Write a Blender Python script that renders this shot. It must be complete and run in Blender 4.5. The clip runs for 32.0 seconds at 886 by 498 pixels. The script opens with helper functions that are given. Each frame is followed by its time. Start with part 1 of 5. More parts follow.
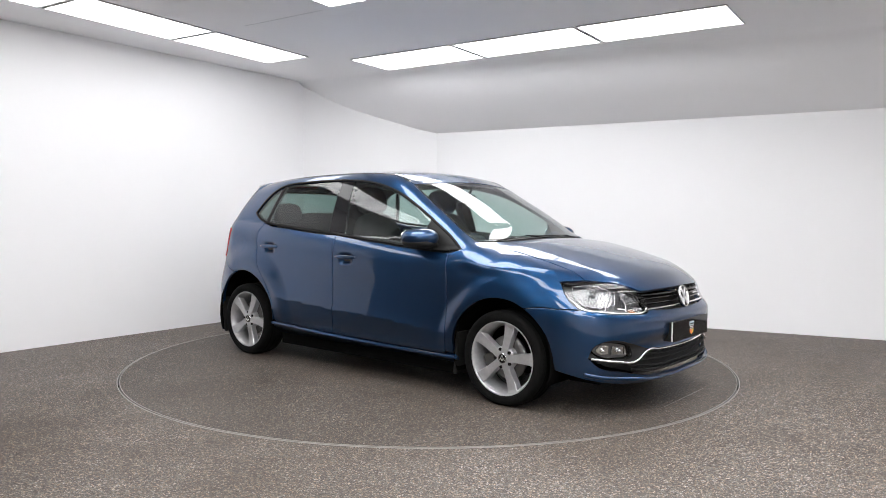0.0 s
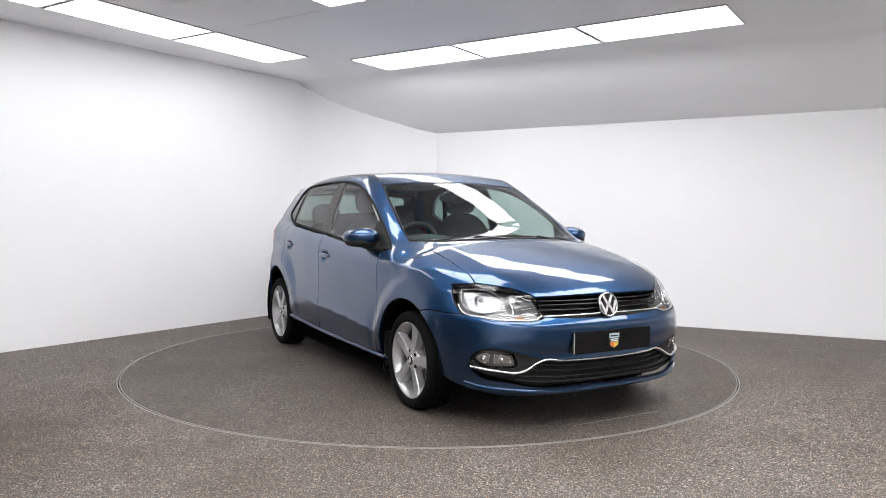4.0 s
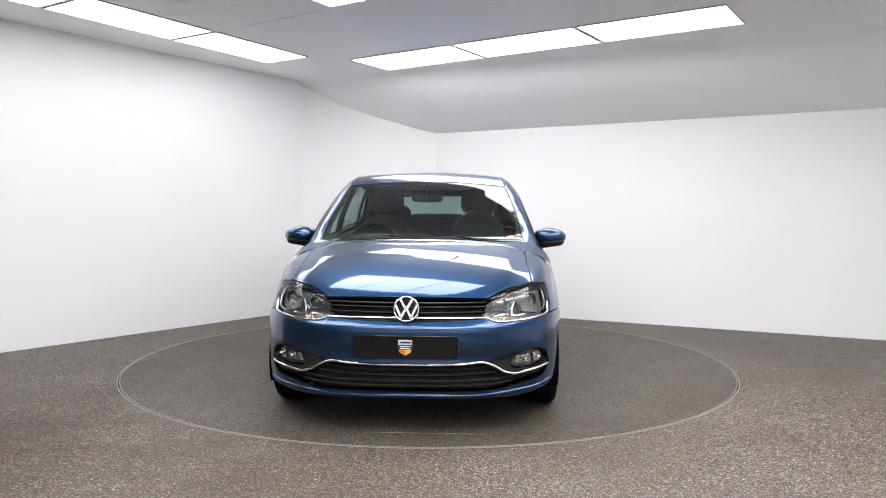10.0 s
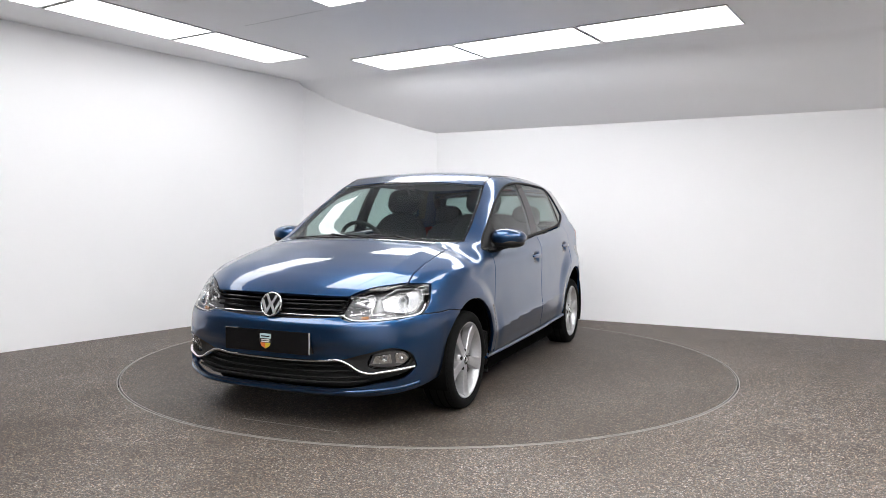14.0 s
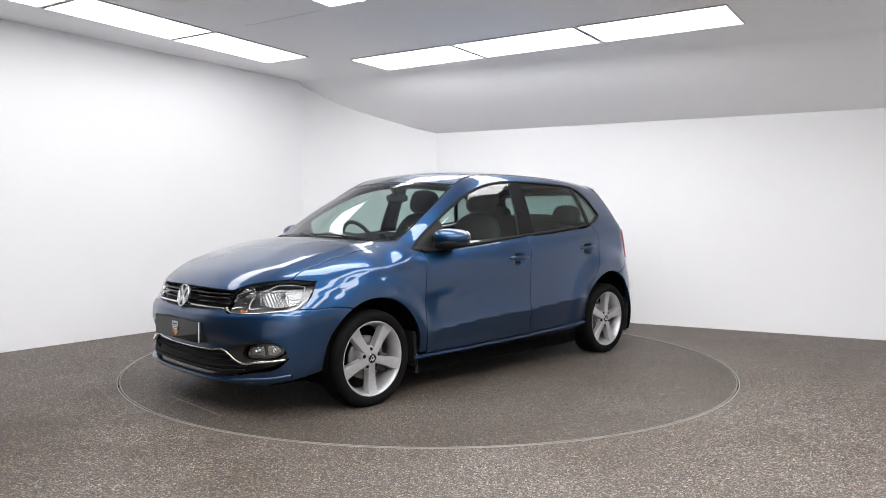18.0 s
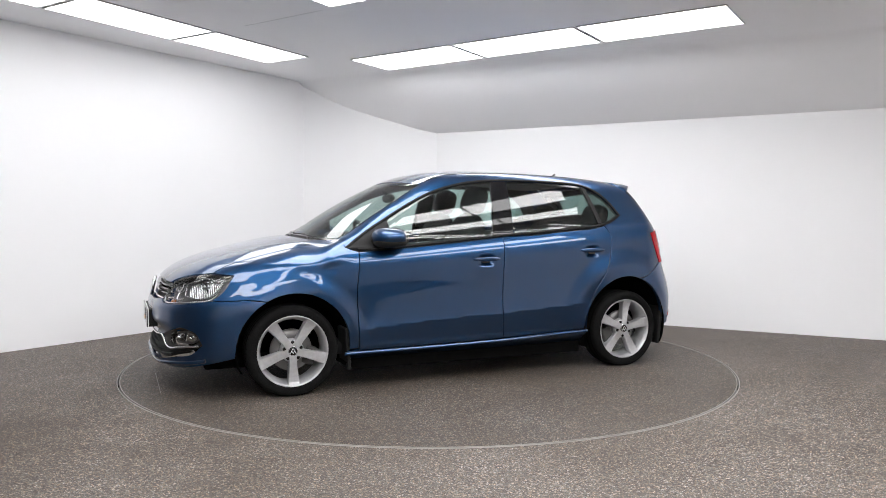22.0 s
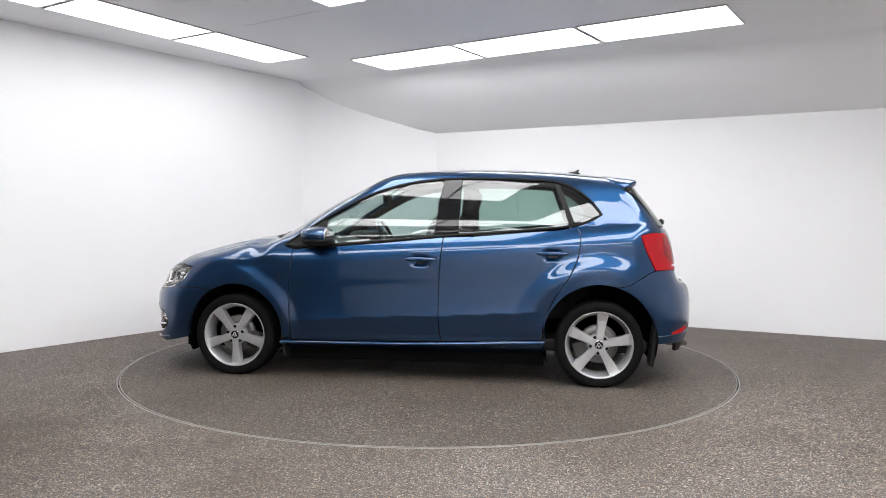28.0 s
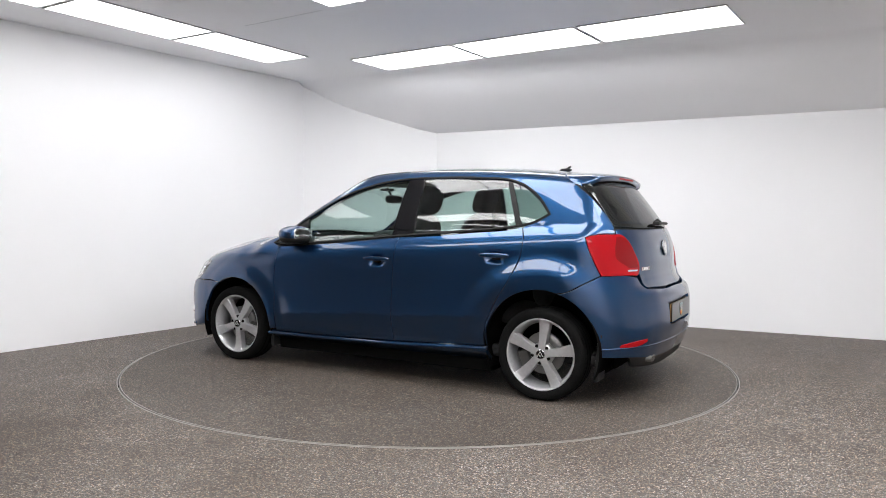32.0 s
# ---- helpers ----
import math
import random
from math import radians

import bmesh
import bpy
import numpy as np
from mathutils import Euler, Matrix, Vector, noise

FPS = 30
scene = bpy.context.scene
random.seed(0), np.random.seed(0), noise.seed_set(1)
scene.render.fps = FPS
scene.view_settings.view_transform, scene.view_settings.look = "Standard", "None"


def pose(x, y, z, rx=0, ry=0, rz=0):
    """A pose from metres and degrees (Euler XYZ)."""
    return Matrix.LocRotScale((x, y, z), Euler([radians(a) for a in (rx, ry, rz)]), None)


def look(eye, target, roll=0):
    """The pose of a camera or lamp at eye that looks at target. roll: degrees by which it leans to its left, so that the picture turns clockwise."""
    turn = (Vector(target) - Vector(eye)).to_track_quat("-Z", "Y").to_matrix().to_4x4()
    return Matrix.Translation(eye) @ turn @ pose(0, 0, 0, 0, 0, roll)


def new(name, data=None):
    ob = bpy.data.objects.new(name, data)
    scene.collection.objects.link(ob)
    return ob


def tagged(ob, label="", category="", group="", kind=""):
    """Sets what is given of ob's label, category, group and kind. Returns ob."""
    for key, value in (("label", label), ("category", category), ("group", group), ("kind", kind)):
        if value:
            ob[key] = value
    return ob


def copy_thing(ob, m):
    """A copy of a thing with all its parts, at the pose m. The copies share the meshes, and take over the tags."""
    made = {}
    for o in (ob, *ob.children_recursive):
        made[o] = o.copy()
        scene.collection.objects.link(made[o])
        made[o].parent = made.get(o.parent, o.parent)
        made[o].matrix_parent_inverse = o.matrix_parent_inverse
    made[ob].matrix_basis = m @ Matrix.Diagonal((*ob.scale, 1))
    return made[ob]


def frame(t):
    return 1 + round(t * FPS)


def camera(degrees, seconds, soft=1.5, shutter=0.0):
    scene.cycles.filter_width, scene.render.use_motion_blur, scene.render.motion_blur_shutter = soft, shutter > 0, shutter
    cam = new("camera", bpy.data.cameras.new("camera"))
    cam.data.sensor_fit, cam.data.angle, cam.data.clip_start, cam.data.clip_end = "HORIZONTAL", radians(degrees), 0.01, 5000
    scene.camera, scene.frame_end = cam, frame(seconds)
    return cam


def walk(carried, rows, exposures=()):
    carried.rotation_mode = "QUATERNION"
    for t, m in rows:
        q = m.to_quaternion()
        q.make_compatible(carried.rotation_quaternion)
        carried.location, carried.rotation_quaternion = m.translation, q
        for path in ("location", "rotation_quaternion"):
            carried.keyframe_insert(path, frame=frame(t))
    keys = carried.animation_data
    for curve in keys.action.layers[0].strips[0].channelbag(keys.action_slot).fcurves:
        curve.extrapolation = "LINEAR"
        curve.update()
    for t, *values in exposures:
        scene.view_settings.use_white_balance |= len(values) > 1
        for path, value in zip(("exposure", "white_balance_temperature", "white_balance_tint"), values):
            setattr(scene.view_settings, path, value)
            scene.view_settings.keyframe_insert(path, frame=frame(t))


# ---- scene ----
cam = camera(61.86, 32.0, 0.95)
EYE = (0.0, -5.696, 1.106)
AIM = (EYE[0] + 0.01602, EYE[1] + 0.99887, EYE[2] - 0.04476)
walk(cam, [(0.0, look(EYE, AIM, 0.349)), (32.0, look(EYE, AIM, 0.349))], [(0.0, 0.0), (32.0, 0.0)])

# ---- light: a closed white studio lit by its ceiling panels, some added out of view, with a dim world outside ----
world = bpy.data.worlds.new("world")
world.use_nodes = True
scene.world = world
world.node_tree.nodes["Background"].inputs[0].default_value = (0.5, 0.52, 0.55, 1)
world.node_tree.nodes["Background"].inputs[1].default_value = 0.05
PANEL_GLOW = 9.15


# ---- materials ----
def material(name, colour=(0.5, 0.5, 0.5), rough=0.5, metal=0.0, **more):
    m = bpy.data.materials.new(name)
    m.use_nodes = True
    b = m.node_tree.nodes["Principled BSDF"]
    b.inputs["Base Color"].default_value = (*colour, 1)
    b.inputs["Roughness"].default_value = rough
    b.inputs["Metallic"].default_value = metal
    for key, value in more.items():
        b.inputs[key.replace("_", " ")].default_value = value
    return m


def node(m, kind, **inputs):
    n = m.node_tree.nodes.new(kind)
    for key, value in inputs.items():
        n.inputs[key.replace("_", " ")].default_value = value
    return n


def wire(m, a, out, b, inp):
    m.node_tree.links.new(a.outputs[out], b.inputs[inp])


def bsdf(m):
    return m.node_tree.nodes["Principled BSDF"]


def ramp(m, stops):
    r = m.node_tree.nodes.new("ShaderNodeValToRGB")
    while len(r.color_ramp.elements) < len(stops):
        r.color_ramp.elements.new(0.5)
    for e, (at, c) in zip(r.color_ramp.elements, stops):
        e.position, e.color = at, (*c, 1)
    return r


def noise_node(m, scale, detail=3.0, rough=0.5):
    co = m.node_tree.nodes.new("ShaderNodeTexCoord")
    n = node(m, "ShaderNodeTexNoise", Scale=scale, Detail=detail, Roughness=rough)
    wire(m, co, "Object", n, "Vector")
    return n


def bump(m, source, out, strength, distance=0.002):
    b = node(m, "ShaderNodeBump", Strength=strength, Distance=distance)
    wire(m, source, out, b, "Height")
    wire(m, b, "Normal", bsdf(m), "Normal")
    return b


def painted(name, lo, hi, rough):
    m = material(name, hi, rough)
    n = noise_node(m, 0.9, 4.0)
    r = ramp(m, ((0.3, lo), (0.7, hi)))
    wire(m, n, "Fac", r, "Fac")
    wire(m, r, "Color", bsdf(m), "Base Color")
    g = noise_node(m, 220.0, 2.0)
    bump(m, g, "Fac", 0.06)
    return m


def resin(name, stops, stain, tint, spot=None):
    """Stone chips of two sizes and mixed colours bound in resin, worn and stained in patches."""
    m = material(name, (0.15, 0.14, 0.13), 0.62)
    co = m.node_tree.nodes.new("ShaderNodeTexCoord")
    chips, grit = node(m, "ShaderNodeTexVoronoi", Scale=150.0), node(m, "ShaderNodeTexVoronoi", Scale=330.0)
    both = m.node_tree.nodes.new("ShaderNodeMix")
    both.data_type, both.inputs[0].default_value = "RGBA", 0.45
    for n, at in ((chips, 6), (grit, 7)):
        wire(m, co, "Object", n, "Vector")
        m.node_tree.links.new(n.outputs["Color"], both.inputs[at])
    tone = m.node_tree.nodes.new("ShaderNodeSeparateColor")
    m.node_tree.links.new(both.outputs[2], tone.inputs["Color"])
    shade = ramp(m, stops)
    wire(m, tone, "Red", shade, "Fac")
    hue = ramp(m, ((0.25, (1.16, 0.95, 0.76)), (0.5, (1.0, 1.0, 1.0)), (0.75, (0.90, 1.01, 1.14))))
    wire(m, tone, "Green", hue, "Fac")
    r = m.node_tree.nodes.new("ShaderNodeMix")
    r.data_type, r.blend_type = "RGBA", "MULTIPLY"
    r.inputs[0].default_value = 1.0
    m.node_tree.links.new(shade.outputs["Color"], r.inputs[6])
    m.node_tree.links.new(hue.outputs["Color"], r.inputs[7])
    patch = noise_node(m, 0.8, 5.0, 0.6)
    pr = ramp(m, ((0.34, tuple(stain * t for t in tint)), (0.62, (1, 1, 1))))
    wire(m, patch, "Fac", pr, "Fac")
    mix = m.node_tree.nodes.new("ShaderNodeMix")
    mix.data_type, mix.blend_type = "RGBA", "MULTIPLY"
    mix.inputs[0].default_value = 1.0
    m.node_tree.links.new(r.outputs[2], mix.inputs[6])
    m.node_tree.links.new(pr.outputs["Color"], mix.inputs[7])
    last = mix
    if spot:
        # one broad brown stain with a ragged edge
        away = m.node_tree.nodes.new("ShaderNodeVectorMath")
        away.operation = "DISTANCE"
        wire(m, co, "Object", away, 0)
        away.inputs[1].default_value = spot
        ragged = noise_node(m, 1.6, 6.0, 0.65)
        reach = m.node_tree.nodes.new("ShaderNodeMath")
        reach.operation = "MULTIPLY_ADD"
        wire(m, ragged, "Fac", reach, 0)
        reach.inputs[1].default_value = 1.6
        m.node_tree.links.new(away.outputs["Value"], reach.inputs[2])
        part_of = m.node_tree.nodes.new("ShaderNodeMath")
        part_of.operation, part_of.inputs[1].default_value = "DIVIDE", 4.0
        wire(m, reach, 0, part_of, 0)
        sr = ramp(m, ((0.25, (0.60, 0.53, 0.455)), (0.62, (1, 1, 1))))
        wire(m, part_of, 0, sr, "Fac")
        last = m.node_tree.nodes.new("ShaderNodeMix")
        last.data_type, last.blend_type = "RGBA", "MULTIPLY"
        last.inputs[0].default_value = 1.0
        m.node_tree.links.new(mix.outputs[2], last.inputs[6])
        m.node_tree.links.new(sr.outputs["Color"], last.inputs[7])
    m.node_tree.links.new(last.outputs[2], bsdf(m).inputs["Base Color"])
    bump(m, chips, "Distance", 0.35, 0.003)
    return m


CHIPS = ((0.12, (0.0136, 0.0112, 0.0092)), (0.40, (0.0465, 0.0392, 0.0330)), (0.62, (0.0915, 0.0785, 0.0675)), (0.80, (0.181, 0.1600, 0.1410)), (0.93, (0.415, 0.380, 0.345)))
WALL = painted("wall_paint", (0.885, 0.885, 0.897), (0.905, 0.905, 0.917), 0.7)
# for the unseen wall that gives the doors a dark reflection
DARKWALL = painted("dark_unseen_wall", (0.10, 0.10, 0.105), (0.14, 0.14, 0.147), 0.9)
CEIL = painted("ceiling_paint", (0.93, 0.93, 0.947), (0.945, 0.945, 0.96), 0.8)
FLOOR = resin("resin_floor", tuple((at, tuple(1.32 * v for v in c)) for at, c in CHIPS), 0.66, (1.0, 0.93, 0.84), (-2.4, -2.3, 0.0))
DISC = resin("resin_disc", tuple((at, (c[0] * 0.92, c[1] * 0.90, c[2] * 0.87)) for at, c in CHIPS), 0.66, (1.0, 0.93, 0.84))
TRIM = material("aluminium_trim", (0.32, 0.31, 0.29), 0.55, 0.35)
GROOVE = material("groove", (0.005, 0.005, 0.005), 0.9, 0.0, Specular_IOR_Level=0.0)
GLOW = material("panel_diffuser", (0.9, 0.9, 0.9), 0.5, 0.0, Emission_Color=(0.995, 0.99, 1.0, 1), Emission_Strength=PANEL_GLOW)
# output cut for the left row, which overlit its side
DIMMED = material("dimmed_panel_diffuser", (0.9, 0.9, 0.9), 0.5, 0.0, Emission_Color=(0.995, 0.99, 1.0, 1), Emission_Strength=PANEL_GLOW * 0.56)
# output raised for the right-hand and unseen rows, to lift the right side
BOOSTED = material("boosted_panel_diffuser", (0.9, 0.9, 0.9), 0.5, 0.0, Emission_Color=(0.995, 0.99, 1.0, 1), Emission_Strength=PANEL_GLOW * 1.12)
FRAME = material("panel_frame", (0.5, 0.5, 0.5), 0.5)


# ---- mesh helpers ----
def mesh_of(name, verts, faces, mat, smooth=False):
    me = bpy.data.meshes.new(name)
    me.from_pydata([tuple(v) for v in verts], [], faces)
    me.materials.append(mat)
    if smooth:
        me.polygons.foreach_set("use_smooth", [True] * len(me.polygons))
    me.update()
    return me


def link(name, me, parent=None, label=""):
    ob = new(name, me)
    if parent:
        ob.parent = parent
    if label:
        ob["label"] = label
    return ob


def part(name, bm, mat, parent, label="", smooth=False):
    """One bmesh as one mesh object under a thing or a part."""
    me = bpy.data.meshes.new(name)
    bm.to_mesh(me)
    bm.free()
    me.materials.append(mat)
    if smooth:
        me.polygons.foreach_set("use_smooth", [True] * len(me.polygons))
    return link(name, me, parent, label)


def box(bm, x0, x1, y0, y1, z0, z1, m=None, bevel=0.0):
    got = bmesh.ops.create_cube(bm, size=1.0, matrix=Matrix.Translation(((x0 + x1) / 2, (y0 + y1) / 2, (z0 + z1) / 2)) @ Matrix.Diagonal((x1 - x0, y1 - y0, z1 - z0, 1)))
    vs = got["verts"]
    if bevel:
        edges = list({e for v in vs for e in v.link_edges})
        out = bmesh.ops.bevel(bm, geom=edges, offset=bevel, segments=2, affect="EDGES", profile=0.5)
        vs = list({v for f in out["faces"] for v in f.verts} | {v for v in vs if v.is_valid})
    if m is not None:
        bmesh.ops.transform(bm, matrix=m, verts=vs)
    return vs


def prism(corners, z0, z1):
    """A closed prism over a flat polygon; z0 and z1 are numbers or one height per corner."""
    n = len(corners)
    lo = z0 if isinstance(z0, (list, tuple)) else [z0] * n
    hi = z1 if isinstance(z1, (list, tuple)) else [z1] * n
    v = [(x, y, z) for (x, y), z in zip(corners, lo)] + [(x, y, z) for (x, y), z in zip(corners, hi)]
    f = [tuple(range(n - 1, -1, -1)), tuple(range(n, 2 * n))] + [(i, (i + 1) % n, n + (i + 1) % n, n + i) for i in range(n)]
    return v, f


# ---- the studio ----
H = 2.624
CORNER_L, CORNER_R = Vector((-1.473, 2.862)), Vector((0.060, 2.994))
LEFT_WAY, RIGHT_WAY = Vector((0.5842, 0.8116)), Vector((0.8900, -0.4560))
LEFT_END, RIGHT_END = CORNER_L - LEFT_WAY * 4.9, CORNER_R + RIGHT_WAY * 6.0
BACK_L, BACK_R = Vector((-3.4, -6.6)), Vector((4.4, -6.6))
GATE_L, GATE_R = Vector((-1.7, -6.6)), Vector((1.9, -6.6))
RIGHT_N = Vector((0.4560, 0.8900))


def wall_slab(name, a, b, top, thick=0.15, mat=None):
    way = (b - a).normalized()
    out = Vector((-way.y, way.x)) * thick
    v, f = prism([a, b, b + out, a + out], -0.1, top)
    words = "plain dark wall added out of view to darken reflections in the car" if mat else "plain white painted studio wall rising from the resin floor"
    return tagged(link(name, mesh_of(name, v, f, mat or WALL)), words, "wall", kind="structure")


wall_slab("wall_left", LEFT_END, CORNER_L, H + 0.1)
wall_slab("wall_corner", CORNER_L, CORNER_R, H + 0.1)
wall_slab("wall_right", CORNER_R, RIGHT_END, H + 0.1)
wall_slab("wall_behind_right", RIGHT_END, BACK_R, H + 0.1)
wall_slab("wall_behind_1", BACK_R, GATE_R, H + 0.1)
wall_slab("wall_behind_2", GATE_R, GATE_L, H + 0.1)
wall_slab("wall_behind_3", GATE_L, BACK_L, H + 0.1)
# dark wall added out of view, so the doors reflect something dark
wall_slab("wall_behind_left", BACK_L, LEFT_END, H + 0.1, 0.15, DARKWALL)


def ceiling():
    """Flat over the turntable, then coving down in a shallow curve to the lower right-hand wall."""
    prof = [(-14.0, H), (0.0, H), (1.70, H), (1.80, H - 0.006), (1.87, H - 0.045), (1.95, H - 0.12), (2.02, H - 0.19), (2.16, H - 0.292), (2.30, H - 0.372),
            (2.44, H - 0.444), (2.575, H - 0.512), (2.69, H - 0.555), (2.95, H - 0.66)]
    v, f = [], []
    for d, z in prof:
        for s in (-9.0, -1.31, 12.0):
            p = RIGHT_N * d + RIGHT_WAY * s
            up = min(max((d - 1.8) / 0.775, 0.0), 1.2) * max(s + 1.31, 0.0) * 0.006
            v += [(p.x, p.y, z + up), (p.x, p.y, z + 0.12)]
    for i in range(len(prof) - 1):
        for k in (0, 2):
            a, b = 6 * i + k, 6 * i + 6 + k
            f += [(a, a + 2, b + 2, b), (a + 1, b + 1, b + 3, a + 3)]
    me = mesh_of("ceiling", v, f, CEIL, True)
    tagged(link("ceiling", me), "pale grey painted ceiling sloping down to the far wall", "ceiling", kind="structure")


ceiling()

RADIUS = 2.219


def ring(r0, r1, z0, z1, n=192):
    v, f = [], []
    for i in range(n):
        a = 2 * math.pi * i / n
        c, s = math.cos(a), math.sin(a)
        v += [(r0 * c, r0 * s, z0), (r0 * c, r0 * s, z1), (r1 * c, r1 * s, z1), (r1 * c, r1 * s, z0)]
        j = (i + 1) % n
        f += [(4 * i + k, 4 * i + (k + 1) % 4, 4 * j + (k + 1) % 4, 4 * j + k) for k in range(4)]
    return v, f


def floor():
    """The fixed floor: a wide sheet with a round opening for the turntable, and a pit under it."""
    n = 192
    v, f = [], []
    for i in range(n):
        a = 2 * math.pi * i / n
        c, s = math.cos(a), math.sin(a)
        v += [((RADIUS + 0.011) * c, (RADIUS + 0.011) * s, 0.0), (14 * c, 14 * s, 0.0), ((RADIUS + 0.011) * c, (RADIUS + 0.011) * s, -0.06)]
        j = (i + 1) % n
        f += [(3 * i, 3 * i + 1, 3 * j + 1, 3 * j), (3 * i + 2, 3 * i, 3 * j, 3 * j + 2)]
    ob = tagged(link("floor", mesh_of("floor", v, f, FLOOR)), "speckled grey-brown resin stone floor", "floor", kind="structure")
    v, f = ring(RADIUS + 0.005, RADIUS + 0.011, -0.05, 0.0015)
    link("trim_ring", mesh_of("trim_ring", v, f, TRIM), ob, "thin worn aluminium edging ring round the turntable")
    v, f = ring(0.0, RADIUS + 0.03, -0.08, -0.06)
    link("pit", mesh_of("pit", v, f, GROOVE), ob)


floor()


def turntable():
    top = new("turntable")
    tagged(top, "round turntable of speckled resin set flush in the floor", "turntable")
    n = 192
    v = [(0, 0, 0.002)] + [((RADIUS - 0.010) * math.cos(2 * math.pi * i / n), (RADIUS - 0.010) * math.sin(2 * math.pi * i / n), 0.002) for i in range(n)]
    f = [(0, 1 + i, 1 + (i + 1) % n) for i in range(n)]
    link("disc", mesh_of("disc", v, f, DISC), top)
    v, f = ring(RADIUS - 0.010, RADIUS - 0.005, -0.05, 0.003)
    link("rim", mesh_of("rim", v, f, TRIM), top, "thin worn aluminium rim")
    v, f = prism([(1.98, 0.40), (1.984, 0.40), (1.984, -0.22), (1.98, -0.22)], 0.0021, 0.0032)
    link("scratch", mesh_of("scratch", v, f, TRIM), top, "pale scratched line across the disc")
    return top


table = turntable()

AX_A, AX_B = Vector((0.545, 0.839)), Vector((0.839, -0.545))


def light_panel(glow, L, W):
    top = new("light_panel")
    bm = bmesh.new()
    box(bm, -L / 2, L / 2, -W / 2, W / 2, -0.004, 0.012)
    part("diffuser", bm, glow, top, "glowing white opal diffuser")
    bm = bmesh.new()
    for x0, x1, y0, y1 in ((-L / 2 - 0.010, -L / 2, -W / 2 - 0.010, W / 2 + 0.010), (L / 2, L / 2 + 0.010, -W / 2 - 0.010, W / 2 + 0.010),
                           (-L / 2, L / 2, -W / 2 - 0.010, -W / 2), (-L / 2, L / 2, W / 2, W / 2 + 0.010)):
        box(bm, x0, x1, y0, y1, -0.006, 0.012)
    part("frame", bm, FRAME, top, "thin pale grey metal frame")
    return tagged(top, "rectangular white flat lamp panel glowing in the ceiling", "ceiling light", "ceiling light panels")


def panels():
    """Rows of panels in the ceiling, on its own two axes: (along a, along b, turn)."""
    far = [(1.180 - 0.0247 * 1.175 * i, -0.945 + 1.175 * i, -1.4) for i in range(3)]
    even = [(-1.18, -0.20 + 0.585 * i, 90) for i in range(3)]
    even += [(-3.20, -0.68 + 1.165 * i, 0) for i in range(3)]
    dimmed = [(0.033 - 1.145 * i, -2.072, 90) for i in range(3)]
    boosted = [(0.02 - 1.165 * i, 2.52, 90) for i in range(4)]
    # assumed row out of view, added to brighten the right side
    boosted += [(0.20 - 1.165 * i, 3.65, 90) for i in range(3)]
    # unseen row added to light the back wall that the doors reflect
    boosted += [(-4.36, 1.60 + 1.165 * i, 0) for i in range(3)]
    for spots, glow, size in ((far, GLOW, (1.130, 0.585)), (even, GLOW, (1.130, 0.560)), (dimmed, DIMMED, (1.100, 0.530)), (boosted, BOOSTED, (1.130, 0.560))):
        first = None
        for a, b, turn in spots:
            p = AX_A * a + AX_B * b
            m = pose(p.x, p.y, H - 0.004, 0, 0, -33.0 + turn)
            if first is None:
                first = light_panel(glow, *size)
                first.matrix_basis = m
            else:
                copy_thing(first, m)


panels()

# a fine joint between two ceiling boards
JOINT = material("joint_shadow", (0.50, 0.50, 0.51), 0.8)
a, b = AX_A * -0.525 + AX_B * -1.45, AX_A * -0.552 + AX_B * -0.62
w = AX_A * 0.0018
v, f = prism([a - w, b - w, b + w, a + w], H - 0.0015, H + 0.01)
link("joint", mesh_of("joint", v, f, JOINT), bpy.data.objects["ceiling"], "fine grey joint between ceiling boards")



# ---- the car's outer skin: half-width, height and end surfaces blended into one smooth body ----
def curve(xs, ys):
    """A smooth curve through a few points (cubic Hermite), held flat in slope beyond its ends."""
    xs, ys = np.array(xs, float), np.array(ys, float)
    d = np.diff(ys) / np.diff(xs)
    m = np.empty_like(ys)
    m[0], m[-1] = d[0], d[-1]
    h = np.diff(xs)
    m[1:-1] = (d[:-1] * h[1:] + d[1:] * h[:-1]) / (h[1:] + h[:-1])

    def at(x):
        x = np.asarray(x, float)
        i = np.clip(np.searchsorted(xs, x) - 1, 0, len(xs) - 2)
        w = xs[i + 1] - xs[i]
        t = (x - xs[i]) / w
        tc = np.clip(t, 0, 1)
        v = ((2 * tc ** 3 - 3 * tc ** 2 + 1) * ys[i] + (tc ** 3 - 2 * tc ** 2 + tc) * w * m[i] + (3 * tc ** 2 - 2 * tc ** 3) * ys[i + 1] + (tc ** 3 - tc ** 2) * w * m[i + 1])
        return v + np.where(t < 0, (x - xs[0]) * m[0], 0) + np.where(t > 1, (x - xs[-1]) * m[-1], 0)

    return at


def step(v, a, b):
    t = np.clip((v - a) / (b - a), 0, 1)
    return t * t * (3 - 2 * t)


def smax(a, b, k):
    h = np.maximum(k - np.abs(a - b), 0) / k
    return np.maximum(a, b) + h * h * k * 0.25


plan_c = curve([-2.0, -1.9, -1.75, -1.55, -1.25, -0.9, -0.3, 0.3, 0.9, 1.2, 1.45, 1.65, 1.85, 2.05], [0.70, 0.735, 0.770, 0.790, 0.803, 0.823, 0.835, 0.836, 0.831, 0.824, 0.816, 0.803, 0.765, 0.70])
GLASS_Z = [0.970, 0.980, 0.99] + [1.0 + 0.03 * i for i in range(15)]
